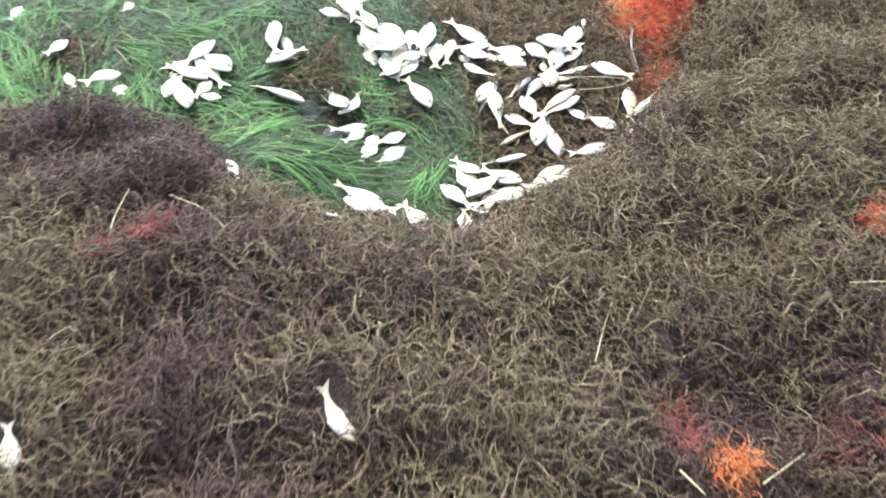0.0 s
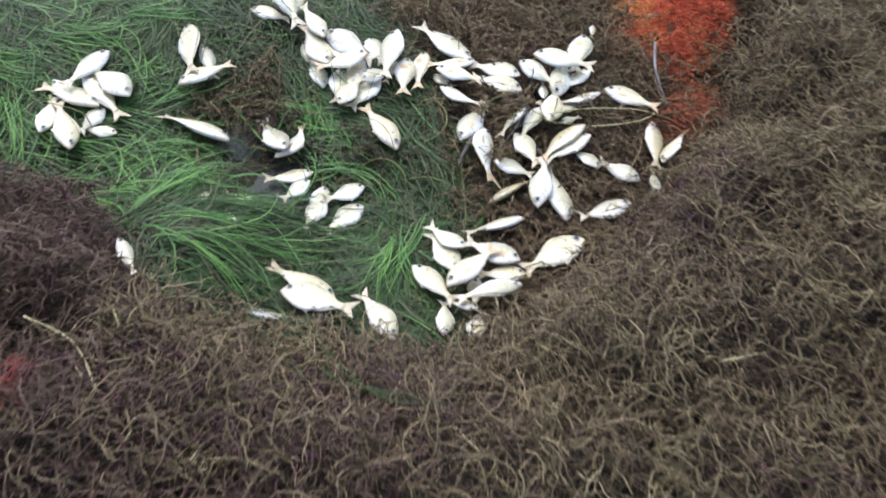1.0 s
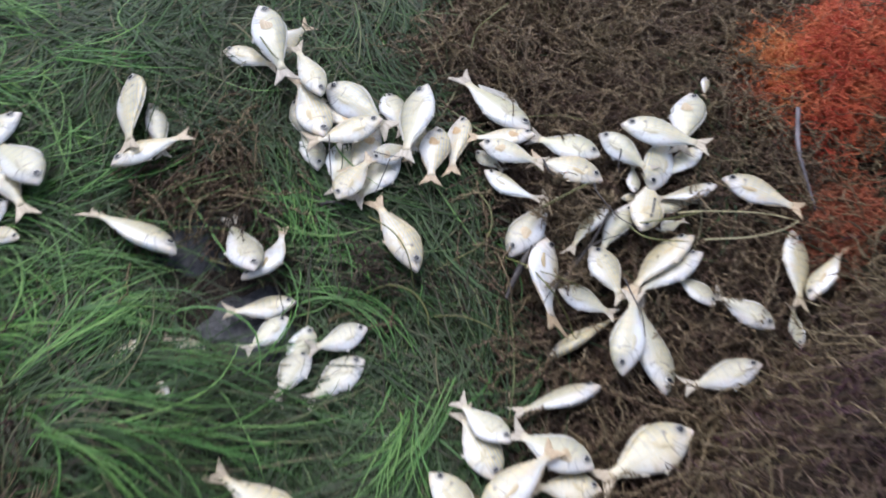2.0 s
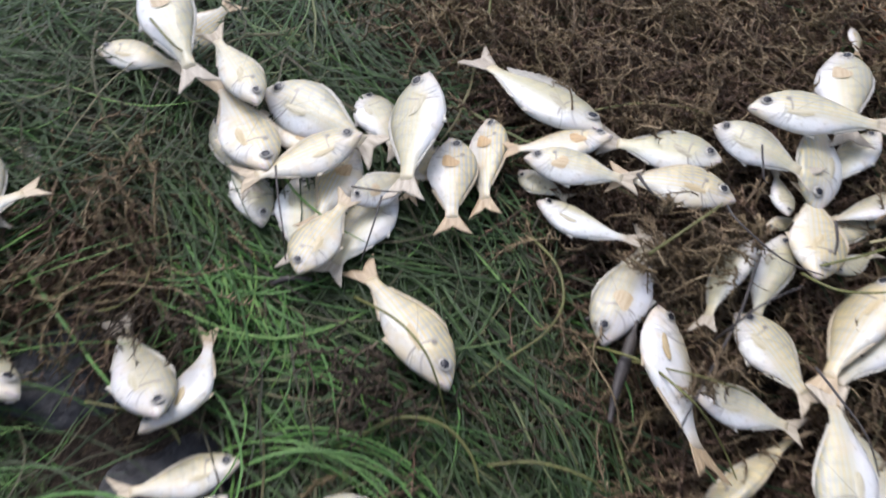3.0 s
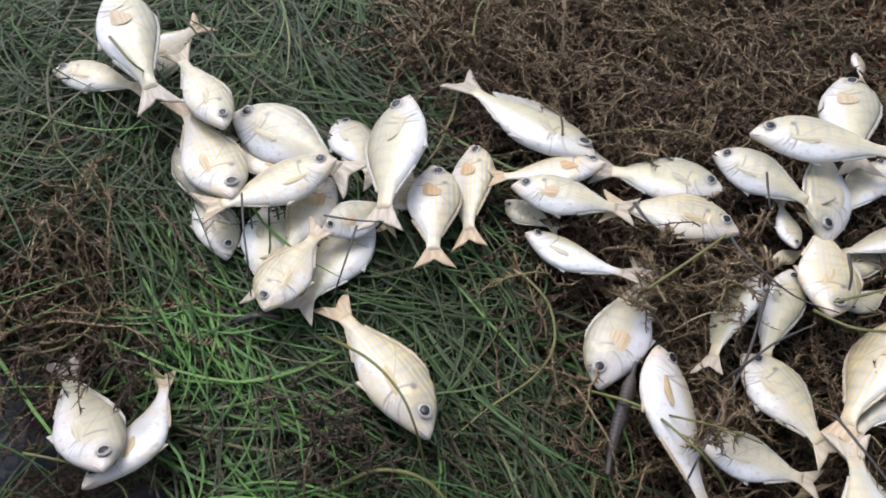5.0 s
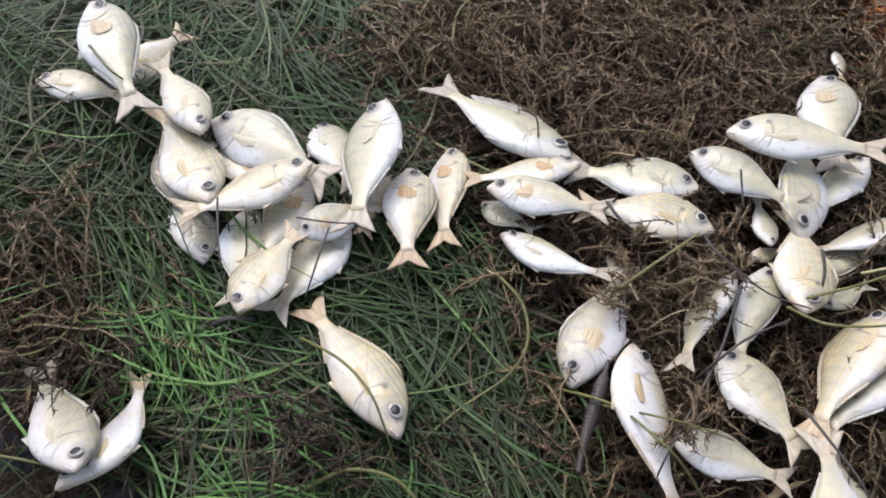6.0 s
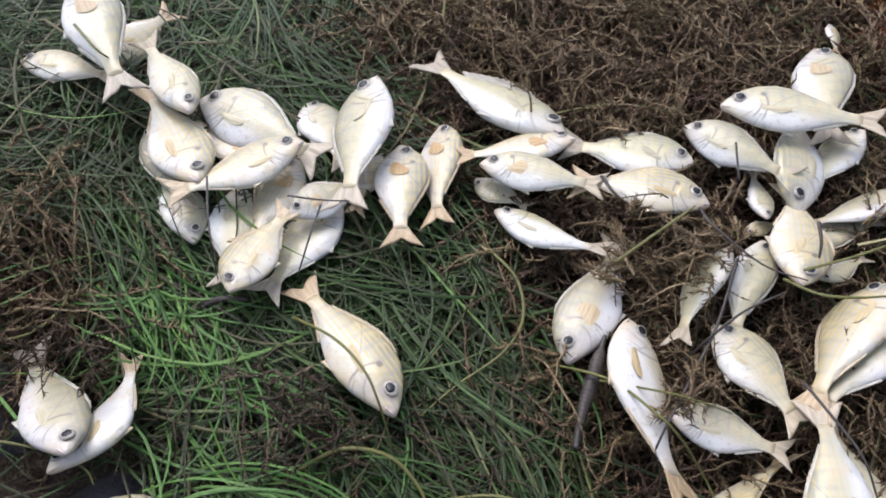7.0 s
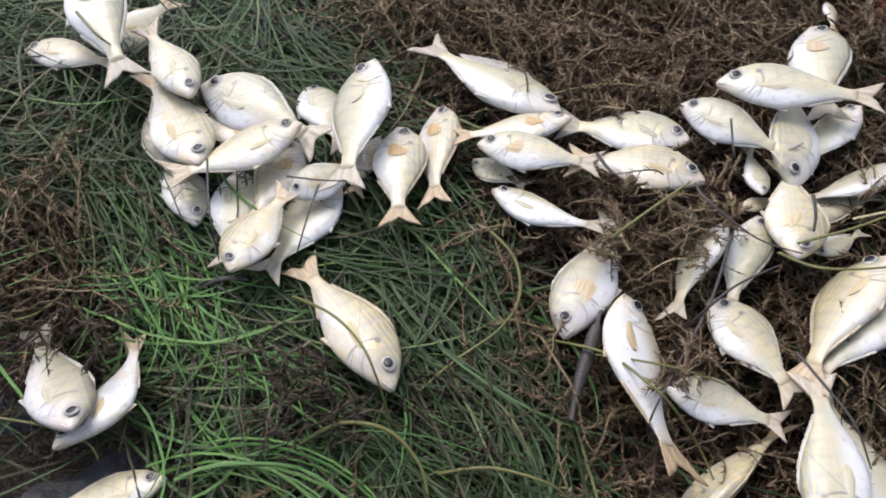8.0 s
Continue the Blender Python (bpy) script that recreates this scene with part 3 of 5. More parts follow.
def pipefish(*spots):
    """A thin ringed body with a long snout, a small eye and a tail that runs to a thread."""
    p = np.array([(x, y, float(height(x, y)) + 0.060) for x, y in spots])
    t = np.linspace(0, 1, 90)
    at = np.linspace(0, 1, len(p))
    path = np.stack([np.interp(t, at, p[:, k]) for k in range(3)], axis=1)
    for _ in range(60):
        path[1:-1] = (path[:-2] + 2 * path[1:-1] + path[2:]) / 4
    thick = np.interp(t, [0, 0.05, 0.12, 0.16, 0.24, 0.5, 0.62, 1.0], [0.0016, 0.0019, 0.0023, 0.0045, 0.0058, 0.0060, 0.0048, 0.0020])
    thick = thick * np.where(t > 0.17, 1 + 0.13 * (np.arange(90) % 3 == 0), 1.0)
    middle = path[45].copy()
    path = path - middle
    v, q, tr = tubes(path[None], np.array([1.0]), 8, 1.0)
    ring = v.reshape(90, 8, 3)
    heart = ring.mean(axis=1, keepdims=True)
    ring = heart + (ring - heart) * thick[:, None, None] * np.array([1, 1, 0.8])
    caps = [(0, k + 1, k) for k in range(1, 7)] + [(712, 712 + k, 713 + k) for k in range(1, 7)]
    ob = new("pipefish")
    ob.location = middle
    part("body", mesh_from("body", ring.reshape(-1, 3), q, caps, BLACKISH), ob)
    way = path[14] - path[12]
    flat = np.array([-way[1], way[0], 0.0]) / np.hypot(way[0], way[1])
    for side in (1, -1):
        spot = Vector(path[13] + flat * side * 0.0022 + np.array([0, 0, 0.0010]))
        verts, faces = dome(spot, 0.0013, 0.0013, 0.0010, 1, 4, 10)
        part("eye", mesh_from("eye", np.array([tuple(w) for w in verts]), faces, [], PUPIL), ob, "small dark eye")
    return tagged(ob, "dark grey ribbed pipefish lying beside the white fish", "fish", "other dead fish")


def sprig(name, seed, x, y, z, reach, stems, mat, label):
    """A few branching stems that lie over the fish."""
    rng = np.random.RandomState(seed)
    roots = np.stack([rng.normal(0, 0.010, stems), rng.normal(0, 0.008, stems), rng.uniform(-0.012, 0.004, stems)], axis=1)
    pts = grow(rng, roots, rng.uniform(0.6, 1.0, stems) * reach, 9, rng.uniform(0, math.tau, stems), 0.22, rng.uniform(0.0, 0.5, stems), rng.uniform(-0.6, -0.1, stems), 0.12)
    twigs = grow(rng, pts[np.repeat(np.arange(stems), 3), rng.randint(2, 8, stems * 3)], rng.uniform(0.25, 0.5, stems * 3) * reach, 6, rng.uniform(0, math.tau, stems * 3), 0.25, rng.uniform(0.0, 0.5, stems * 3), rng.uniform(-0.5, 0.0, stems * 3), 0.12)
    ob = new(name, mesh_from(name, *joined(tubes(pts, rng.uniform(0.0011, 0.0016, stems)), tubes(twigs, rng.uniform(0.0008, 0.0012, stems * 3)), spikes(rng, pts, 30, 0.0058, 0.0008), spikes(rng, twigs, 16, 0.0050, 0.0007)), mat))
    ob.location = (x, y, z)
    return tagged(ob, label, "seaweed", "sprigs over the fish")


# ---------- fish: made once with its parts, at a length of 1, lying on its side, the nose towards +x ----------
S_AT = [0, 0.015, 0.04, 0.08, 0.14, 0.22, 0.32, 0.42, 0.52, 0.62, 0.70, 0.76, 0.80, 0.845]
S_TOP = [0.006, 0.027, 0.055, 0.096, 0.142, 0.178, 0.196, 0.182, 0.146, 0.098, 0.063, 0.047, 0.043, 0.048]
S_LOW = [-0.014, -0.030, -0.046, -0.072, -0.106, -0.142, -0.168, -0.170, -0.140, -0.093, -0.059, -0.046, -0.043, -0.048]
S_WIDE = [0.010, 0.024, 0.040, 0.056, 0.068, 0.078, 0.082, 0.078, 0.066, 0.050, 0.034, 0.023, 0.017, 0.006]


def skin_at(s, th, out=0.0):
    """A spot on the body: s along it from the nose, th round it (0: the upper flank, a quarter turn: the back)."""
    top, low, wide = np.interp(s, S_AT, S_TOP), np.interp(s, S_AT, S_LOW), np.interp(s, S_AT, S_WIDE)
    mid, half = (top + low) / 2, (top - low) / 2
    c, n = math.cos(th), math.sin(th)
    z = math.copysign(abs(c) ** 0.86, c) * wide * 0.80
    return Vector((0.5 - s, mid + n * (half + out), z + math.copysign(out, c) * abs(c)))


def flank(s, y, out=0.0, side=1):
    top, low = np.interp(s, S_AT, S_TOP), np.interp(s, S_AT, S_LOW)
    n = max(-1.0, min(1.0, (y - (top + low) / 2) / ((top - low) / 2)))
    v = skin_at(s, math.asin(n), out)
    return Vector((v.x, v.y, v.z * side))


def warped(v, by, bz):
    u = v.x * 2
    k = u * u - 1.0
    return (v.x, v.y + by * k, v.z + bz * k)


def shape(name, verts, faces, mat, by, bz):
    me = bpy.data.meshes.new(name)
    me.from_pydata([warped(v, by, bz) for v in verts], [], faces)
    me.polygons.foreach_set("use_smooth", [True] * len(me.polygons))
    me.materials.append(mat)
    me.update()
    return me


def slab(grid, thick):
    """A thin closed plate over a grid of spots."""
    n, m = len(grid), len(grid[0])
    verts = [v + Vector((0, 0, thick / 2)) for row in grid for v in row] + [v - Vector((0, 0, thick / 2)) for row in grid for v in row]
    o, faces = n * m, []
    for i in range(n - 1):
        for j in range(m - 1):
            a, b, c, d = i * m + j, i * m + j + 1, (i + 1) * m + j + 1, (i + 1) * m + j
            faces += [(a, b, c, d), (o + d, o + c, o + b, o + a)]
    rim = [j for j in range(m)] + [i * m + m - 1 for i in range(1, n)] + [(n - 1) * m + j for j in range(m - 2, -1, -1)] + [i * m for i in range(n - 2, 0, -1)]
    for a, b in zip(rim, rim[1:] + rim[:1]):
        faces.append((b, a, o + a, o + b))
    return verts, faces


def sheet(grid, side):
    """A plate pressed to the body, its edges sunk into the skin."""
    n, m = len(grid), len(grid[0])
    faces = [(i * m + j, i * m + j + 1, (i + 1) * m + j + 1, (i + 1) * m + j) for i in range(n - 1) for j in range(m - 1)]
    return [v for row in grid for v in row], [f[::-1] if side > 0 else f for f in faces]


def dome(centre, rx, ry, rz, side, rings=5, around=14):
    verts, faces = [], []
    for i in range(rings):
        e = i / (rings - 1) * math.pi / 2
        for j in range(around):
            a = math.tau * j / around
            verts.append(centre + Vector((rx * math.cos(e) * math.cos(a), ry * math.cos(e) * math.sin(a), side * rz * math.sin(e))))
    for i in range(rings - 1):
        for j in range(around):
            faces.append((i * around + j, i * around + (j + 1) % around, (i + 1) * around + (j + 1) % around, (i + 1) * around + j))
    return verts, faces


def fish_kind(by, bz, seed, breast, raised=0.0):
    rng = random.Random(seed)
    spread = (0.15, 0.052) if breast is YELLOW else (0.17, 0.016)
    top = new("fish")
    count, round_ = 28, 32
    verts, faces = [], []
    for i in range(count):
        s = 0.845 * (i / (count - 1)) ** 1.12
        for j in range(round_):
            verts.append(skin_at(s, math.tau * j / round_))
    for i in range(count - 1):
        for j in range(round_):
            k = (j + 1) % round_
            faces.append((i * round_ + j, (i + 1) * round_ + j, (i + 1) * round_ + k, i * round_ + k))
    faces += [tuple(range(round_)), tuple(reversed(range((count - 1) * round_, count * round_)))]
    part("body", shape("body", verts, faces, SKIN, by, bz), top)
    # forked tail
    grid = []
    for i in range(8):
        u = i / 7
        row = []
        for j in range(13):
            w = j / 6 - 1
            reach = 0.175 - 0.075 * (1 - abs(w)) ** 1.3
            x = -0.325 - u * reach
            row.append(Vector((x, w * (0.048 + 0.092 * u ** 1.1), 0.006 * math.sin(w * 9 + seed) * u + 0.010 * u * w)))
        grid.append(row)
    part("tail_fin", shape("tail_fin", *slab(grid, 0.006), TAIL, by, bz), top, "tan forked tail fin")
    # spiny fin along the back, folded down
    grid = [[], []]
    for i in range(25):
        s = 0.27 + 0.44 * i / 24
        base = skin_at(s, math.pi / 2)
        tall = (0.012 if i % 2 else 0.009) * math.sin(math.pi * (0.12 + 0.84 * i / 24)) ** 0.5
        grid[0].append(base + Vector((0, -0.01, 0)))
        tall += raised * math.sin(math.pi * (0.10 + 0.80 * i / 24)) * (1.0 if i % 2 else 0.8)
        grid[1].append(base + Vector((-0.018 - 0.6 * raised, tall, 0.006)))
    part("dorsal_fin", shape("dorsal_fin", *slab(grid, 0.006), GREYFIN, by, bz), top, "folded grey spiny back fin")
    grid = [[], []]
    for i in range(13):
        s = 0.54 + 0.20 * i / 12
        base = skin_at(s, -math.pi / 2)
        grid[0].append(base + Vector((0, 0.01, 0)))
        grid[1].append(base + Vector((-0.02, -(0.012 if i % 2 else 0.009) * math.sin(math.pi * (0.15 + 0.8 * i / 12)) ** 0.5, 0.004)))
    part("anal_fin", shape("anal_fin", *slab(grid, 0.006), GREYFIN, by, bz), top)
    grid = []
    for i in range(5):
        u = i / 4
        grid.append([skin_at(0.33, -math.pi / 2) + Vector((-0.10 * u - 0.01, 0.012 - 0.02 * u - 0.012 * w * (0.4 + u), 0.012)) for w in (-1, -0.3, 0.4, 1)])
    part("pelvic_fin", shape("pelvic_fin", *slab(grid, 0.006), GREYFIN, by, bz), top)
    for side in (1, -1):
        # gill cover: a plate over the cheek, free at its rounded hind edge
        verts, faces, n, m = [], [], 7, 11
        for i in range(n + 1):
            for j in range(m):
                w = j / (m - 1) * 2 - 1
                s0, s1 = 0.125 + 0.02 * w * w, 0.235 - 0.055 * w * w
                s = s0 + (s1 - s0) * min(i, n - 0.5) / (n - 1)
                y = -0.018 + w * 0.098
                verts.append(flank(s, y, -0.003 if i == n else -0.0006 + 0.0062 * (min(i, n - 1) / (n - 1)) ** 0.8 * (1 - w ** 4), side))
        for i in range(n):
            for j in range(m - 1):
                a = (i * m + j, i * m + j + 1, (i + 1) * m + j + 1, (i + 1) * m + j)
                faces.append(a if side > 0 else a[::-1])
        part("gill_cover", shape("gill_cover", verts, faces, SKIN, by, bz), top, "pearly gill cover with a raised edge")
        at = flank(0.108, 0.040, -0.003, side)
        eye = part("eye", shape("eye", *dome(at, 0.043, 0.041, 0.012, side), SILVER, by, bz), top, "round silvery eye")
        part("pupil", shape("pupil", *dome(at + Vector((0, 0, side * 0.0066)), 0.031, 0.030, 0.0062, side, 4, 12), PUPIL, by, bz), eye, "black pupil")
        # breast fin
        turn, grid = rng.uniform(-0.5, 0.1), []
        for i in range(6):
            u = i / 5
            row = []
            for j in range(7):
                w = j / 3 - 1
                x, y = -spread[0] * u * (1 - 0.30 * abs(w) ** 2.5 + 0.10 * w), w * (0.013 + spread[1] * u ** 0.8)
                X, Y = x * math.cos(turn) - y * math.sin(turn), x * math.sin(turn) + y * math.cos(turn)
                s, yy = 0.245 - X, -0.04 + Y
                v = flank(min(s, 0.6), yy, -0.0006 + 0.0050 * (1 - w ** 2) + 0.003 * u + 0.0012 * math.cos(w * 9.5), side)
                row.append(v)
            grid.append(row)
        part("pectoral_fin", shape("pectoral_fin", *sheet(grid, side), breast, by, bz), top, "breast fin pressed to the side")
    # lips
    grid = []
    for i in range(9):
        w = i / 8 * 2 - 1
        s = 0.004 + 0.048 * abs(w) ** 1.2
        mid = flank(s, -0.010 - 0.022 * abs(w), 0.003, 1 if w >= 0 else -1)
        grid.append([mid + Vector((0.001, 0.004, 0)), mid + Vector((0.003, 0, 0)), mid + Vector((0.000, -0.004, 0))])
    part("mouth", shape("mouth", *slab(grid, 0.006), LIP, by, bz), top, "slightly open pinkish lips")
    return top


BENDS = ((0.0, 0.012), (0.13, 0.015), (-0.06, 0.015), (0.015, 0.02), (-0.02, -0.03), (0.025, 0.05), (0.22, 0.01), (0.02, 0.015))
KINDS = {}
PILE, GRASS, WEED = "in a fish heap", "on green seagrass", "in dark brown seaweed"
MUDDY, BURIED = "on wet mud among seagrass", "half buried in stringy seaweed"
GROUPS = {PILE: "dead fish heap", GRASS: "dead fish on seagrass"}


def fish(x, y, z, yaw, length, deep, roll, tilt, back_left, lies, bend):
    """A dead fish: the middle of it, the way its nose points, its length, how deep-bodied it is, how far it has rolled,
    and to which side of its heading its back lies."""
    m = pose(x, y, z, 0, 0, yaw) @ pose(0, 0, 0, 0, -tilt, 0) @ pose(0, 0, 0, (roll if back_left else 180 - roll), 0, 0)
    m = m @ Matrix.Diagonal((length, length * deep, length * (0.95 if back_left else 0.95), 1))
    if bend in KINDS:
        ob = copy_thing(KINDS[bend], m)
    else:
        ob = KINDS[bend] = fish_kind(*BENDS[bend], bend + 1, YELLOW if bend == 3 else PALEFIN, 0.07 if bend == 7 else 0.0)
    ob.matrix_basis = m
    if lies != BURIED:
        LYING.append((x, y, z, radians(yaw), length))
    size = "small " if length < 0.095 else "large " if length > 0.15 else ""
    look_of = " with orange fin" if bend == 3 else " bent in a curve" if bend in (1, 6) else " with raised back fin" if bend == 7 else ""
    return tagged(ob, size + "silver-white dead fish" + look_of + ", " + lies, "fish", GROUPS.get(lies, "dead fish in seaweed"))


fish(-0.071, 2.219, 0.028, -60, 0.164, 0.88, 1, -3, True, GRASS, 4)
fish(-0.334, 2.528, 0.109, 162, 0.107, 0.99, 12, 3, False, GRASS, 0)
fish(-0.291, 2.525, 0.146, 113, 0.174, 0.93, 5, 11, False, GRASS, 3)
fish(-0.278, 2.593, 0.103, -122, 0.116, 1.06, -28, 1, True, GRASS, 0)
fish(-0.233, 2.499, 0.116, -63, 0.134, 0.88, 4, -5, True, PILE, 0)
fish(-0.222, 2.435, 0.097, -66, 0.151, 1.04, 4, -7, True, PILE, 5)
fish(-0.143, 2.443, 0.082, 142, 0.157, 1.10, 20, 4, False, PILE, 0)
fish(-0.162, 2.381, 0.091, 23, 0.133, 0.99, 8, 2, True, PILE, 5)
fish(-0.178, 2.445, 0.072, -42, 0.126, 0.98, -6, -5, True, PILE, 3)
fish(-0.224, 2.382, 0.053, -65, 0.112, 1.00, -3, -7, True, PILE, 4)
fish(-0.232, 2.414, 0.067, 112, 0.118, 0.78, -3, 8, True, PILE, 4)
fish(-0.167, 2.338, 0.047, 90, 0.116, 1.21, -1, 5, False, PILE, 0)
fish(-0.136, 2.302, 0.066, -119, 0.105, 1.22, 7, -5, False, PILE, 4)
fish(-0.132, 2.368, 0.058, 68, 0.117, 1.08, 7, 4, True, PILE, 3)
fish(-0.106, 2.319, 0.043, 55, 0.122, 1.20, -1, 6, True, PILE, 0)
fish(-0.078, 2.357, 0.068, -152, 0.082, 1.22, 24, -1, False, PILE, 3)
fish(-0.048, 2.398, 0.097, 79, 0.174, 0.94, -16, 5, True, PILE, 0)
fish(-0.083, 2.450, 0.065, 113, 0.105, 1.20, -1, 4, False, PILE, 5)
fish(-0.014, 2.356, 0.065, 87, 0.122, 1.13, 2, 6, False, PILE, 3)
fish(0.023, 2.386, 0.060, 83, 0.135, 0.90, 20, 3, False, PILE, 3)
fish(-0.043, 2.393, 0.048, 67, 0.085, 0.94, 2, 5, False, PILE, 5)
fish(0.080, 2.473, 0.081, -46, 0.178, 0.96, -9, -4, True, WEED, 7)
fish(0.093, 2.398, 0.075, 4, 0.115, 0.97, -4, 1, True, PILE, 3)
fish(0.114, 2.364, 0.068, 159, 0.117, 0.98, 16, 1, False, PILE, 3)
fish(0.198, 2.393, 0.062, -19, 0.125, 1.16, 12, -1, True, PILE, 0)
fish(0.198, 2.340, 0.059, -17, 0.125, 1.10, 10, -3, True, PILE, 4)
fish(0.118, 2.318, 0.043, 150, 0.114, 0.92, -6, 2, False, WEED, 1)
fish(0.079, 2.370, 0.043, 139, 0.064, 1.22, -6, 3, True, WEED, 4)
fish(0.145, 2.254, 0.022, -119, 0.146, 1.00, 2, -5, False, WEED, 3)
fish(0.174, 2.142, 0.013, 94, 0.171, 0.95, -37, 5, False, WEED, 1)
fish(0.229, 2.124, -0.005, 155, 0.097, 1.15, 7, 4, False, WEED, 0)
fish(0.226, 2.080, -0.030, -146, 0.140, 0.82, 43, -2, True, WEED, 4)
fish(0.259, 2.164, 0.015, 114, 0.111, 1.20, 4, 4, False, WEED, 0)
fish(0.233, 2.237, 0.033, 53, 0.119, 0.97, -41, 5, True, WEED, 4)
fish(0.276, 2.245, 0.022, 61, 0.123, 0.87, 6, 5, False, WEED, 5)
fish(0.326, 2.287, 0.048, -104, 0.120, 1.20, 2, -4, True, WEED, 0)
fish(0.353, 2.381, 0.055, -105, 0.151, 0.95, 24, -5, False, PILE, 5)
fish(0.361, 2.397, 0.089, 162, 0.149, 0.97, 13, -0, False, PILE, 0)
fish(0.405, 2.448, 0.070, 75, 0.154, 1.05, 12, 2, False, PILE, 3)
fish(0.298, 2.374, 0.068, 135, 0.117, 1.01, 23, 2, False, PILE, 0)
fish(0.389, 2.370, 0.053, 41, 0.111, 0.94, -7, 4, True, PILE, 0)
fish(0.390, 2.318, 0.043, 12, 0.111, 0.97, -19, 5, True, PILE, 5)
fish(0.376, 2.306, 0.027, -170, 0.102, 0.98, 2, -1, True, PILE, 0)
fish(0.311, 2.341, 0.047, -94, 0.063, 0.96, 2, -7, True, WEED, 5)
fish(0.310, 2.317, 0.027, -165, 0.039, 1.14, -7, -0, True, WEED, 4)
fish(0.369, 2.269, 0.017, -159, 0.056, 1.14, -0, -2, True, WEED, 0)
fish(0.340, 2.180, 0.020, 45, 0.164, 0.94, -29, 5, True, WEED, 4)
fish(0.347, 2.166, 0.018, 34, 0.147, 0.95, -13, 5, True, WEED, 0)
fish(0.280, 2.062, 0.013, -101, 0.147, 0.93, 2, -4, False, WEED, 5)
fish(0.317, 2.062, -0.010, -80, 0.174, 0.94, -23, -5, True, WEED, 0)
fish(0.388, 2.150, 0.004, -43, 0.084, 1.22, -4, -3, True, WEED, 4)
fish(0.462, 2.121, -0.004, -35, 0.106, 1.06, 18, -2, True, WEED, 0)
fish(0.554, 2.190, 0.012, 85, 0.147, 0.96, -26, 6, False, WEED, 4)
fish(0.598, 2.183, 0.017, -126, 0.123, 0.94, -38, -7, False, WEED, 0)
fish(0.546, 2.108, -0.022, -91, 0.079, 0.95, 17, -4, False, WEED, 0)
fish(0.417, 2.014, -0.019, 19, 0.132, 0.96, 3, 0, True, WEED, 5)
fish(0.175, 1.964, -0.021, 22, 0.144, 0.94, -33, -3, True, WEED, 0)
fish(0.071, 1.919, -0.004, -42, 0.100, 1.21, -5, 1, True, PILE, 5)
fish(0.064, 1.890, -0.019, -64, 0.117, 1.22, 2, -3, True, PILE, 0)
fish(0.163, 1.881, -0.006, -24, 0.124, 1.22, -1, -3, True, PILE, 3)
fish(0.120, 1.829, 0.003, -135, 0.147, 0.94, -3, 0, False, PILE, 5)
fish(0.181, 1.832, -0.023, -0, 0.098, 1.22, 2, 0, True, PILE, 0)
fish(0.149, 1.762, 0.002, 17, 0.140, 0.95, 15, 1, False, PILE, 5)
fish(0.127, 1.782, -0.024, 82, 0.076, 1.22, 5, 1, True, PILE, 0)
fish(0.044, 1.792, -0.009, 131, 0.128, 1.06, -5, -1, False, PILE, 0)
fish(0.061, 1.722, -0.024, -92, 0.090, 1.10, -5, 3, True, BURIED, 4)
fish(0.126, 1.718, -0.037, -106, 0.083, 1.22, 0, 4, True, BURIED, 3)
fish(0.097, 1.743, -0.013, -15, 0.064, 1.11, -4, -1, True, PILE, 4)
fish(0.291, 1.880, -0.019, 31, 0.163, 1.13, 2, 2, True, WEED, 0)
fish(-0.177, 1.737, 0.007, 164, 0.152, 1.22, -2, 3, False, GRASS, 5)
fish(-0.215, 1.786, 0.006, -28, 0.155, 0.94, -11, -7, True, GRASS, 0)
fish(-0.265, 1.713, -0.003, 175, 0.115, 0.96, -30, 8, False, BURIED, 4)
fish(-0.206, 1.712, -0.019, 7, 0.098, 0.93, 26, -2, False, BURIED, 0)
fish(-0.068, 1.723, -0.020, -58, 0.135, 1.00, 3, -2, True, BURIED, 4)
fish(-0.246, 2.040, 0.003, 51, 0.088, 1.12, 9, -6, True, GRASS, 5)
fish(-0.199, 2.022, -0.016, 76, 0.099, 1.16, -2, -1, False, GRASS, 0)
fish(-0.143, 2.045, -0.008, 26, 0.095, 1.22, 8, -2, True, GRASS, 5)
fish(-0.142, 1.982, -0.025, 44, 0.114, 1.22, 5, 0, True, GRASS, 0)
fish(-0.201, 1.981, -0.016, 66, 0.099, 1.22, 6, -3, True, GRASS, 4)
fish(-0.107, 1.949, -0.046, 122, 0.086, 1.04, -4, -1, True, GRASS, 0)
fish(-0.067, 1.907, -0.046, 69, 0.079, 1.07, 4, 1, True, GRASS, 0)
fish(-0.304, 2.192, 0.029, -63, 0.144, 1.02, 0, 7, True, MUDDY, 5)
fish(-0.2735, 2.184, 0.015, -112, 0.118, 0.95, -6, -2, False, MUDDY, 6)
fish(-0.266, 2.098, -0.010, 14, 0.111, 0.96, 1, -4, True, MUDDY, 5)
fish(-0.476, 2.194, 0.038, -25, 0.178, 0.95, -30, -2, True, GRASS, 4)
fish(-0.506, 2.389, 0.104, 101, 0.178, 0.95, 34, 4, False, GRASS, 0)
fish(-0.465, 2.371, 0.084, 112, 0.120, 0.80, -3, 8, False, GRASS, 4)
fish(-0.441, 2.418, 0.074, 126, 0.081, 1.15, 0, 6, True, GRASS, 0)
fish(-0.462, 2.329, 0.083, -147, 0.135, 0.93, 1, -2, False, GRASS, 5)
fish(-0.724, 2.326, 0.093, 57, 0.143, 0.96, 6, 4, True, GRASS, 0)
fish(-0.671, 2.293, 0.082, -39, 0.139, 1.22, 6, -3, True, GRASS, 4)
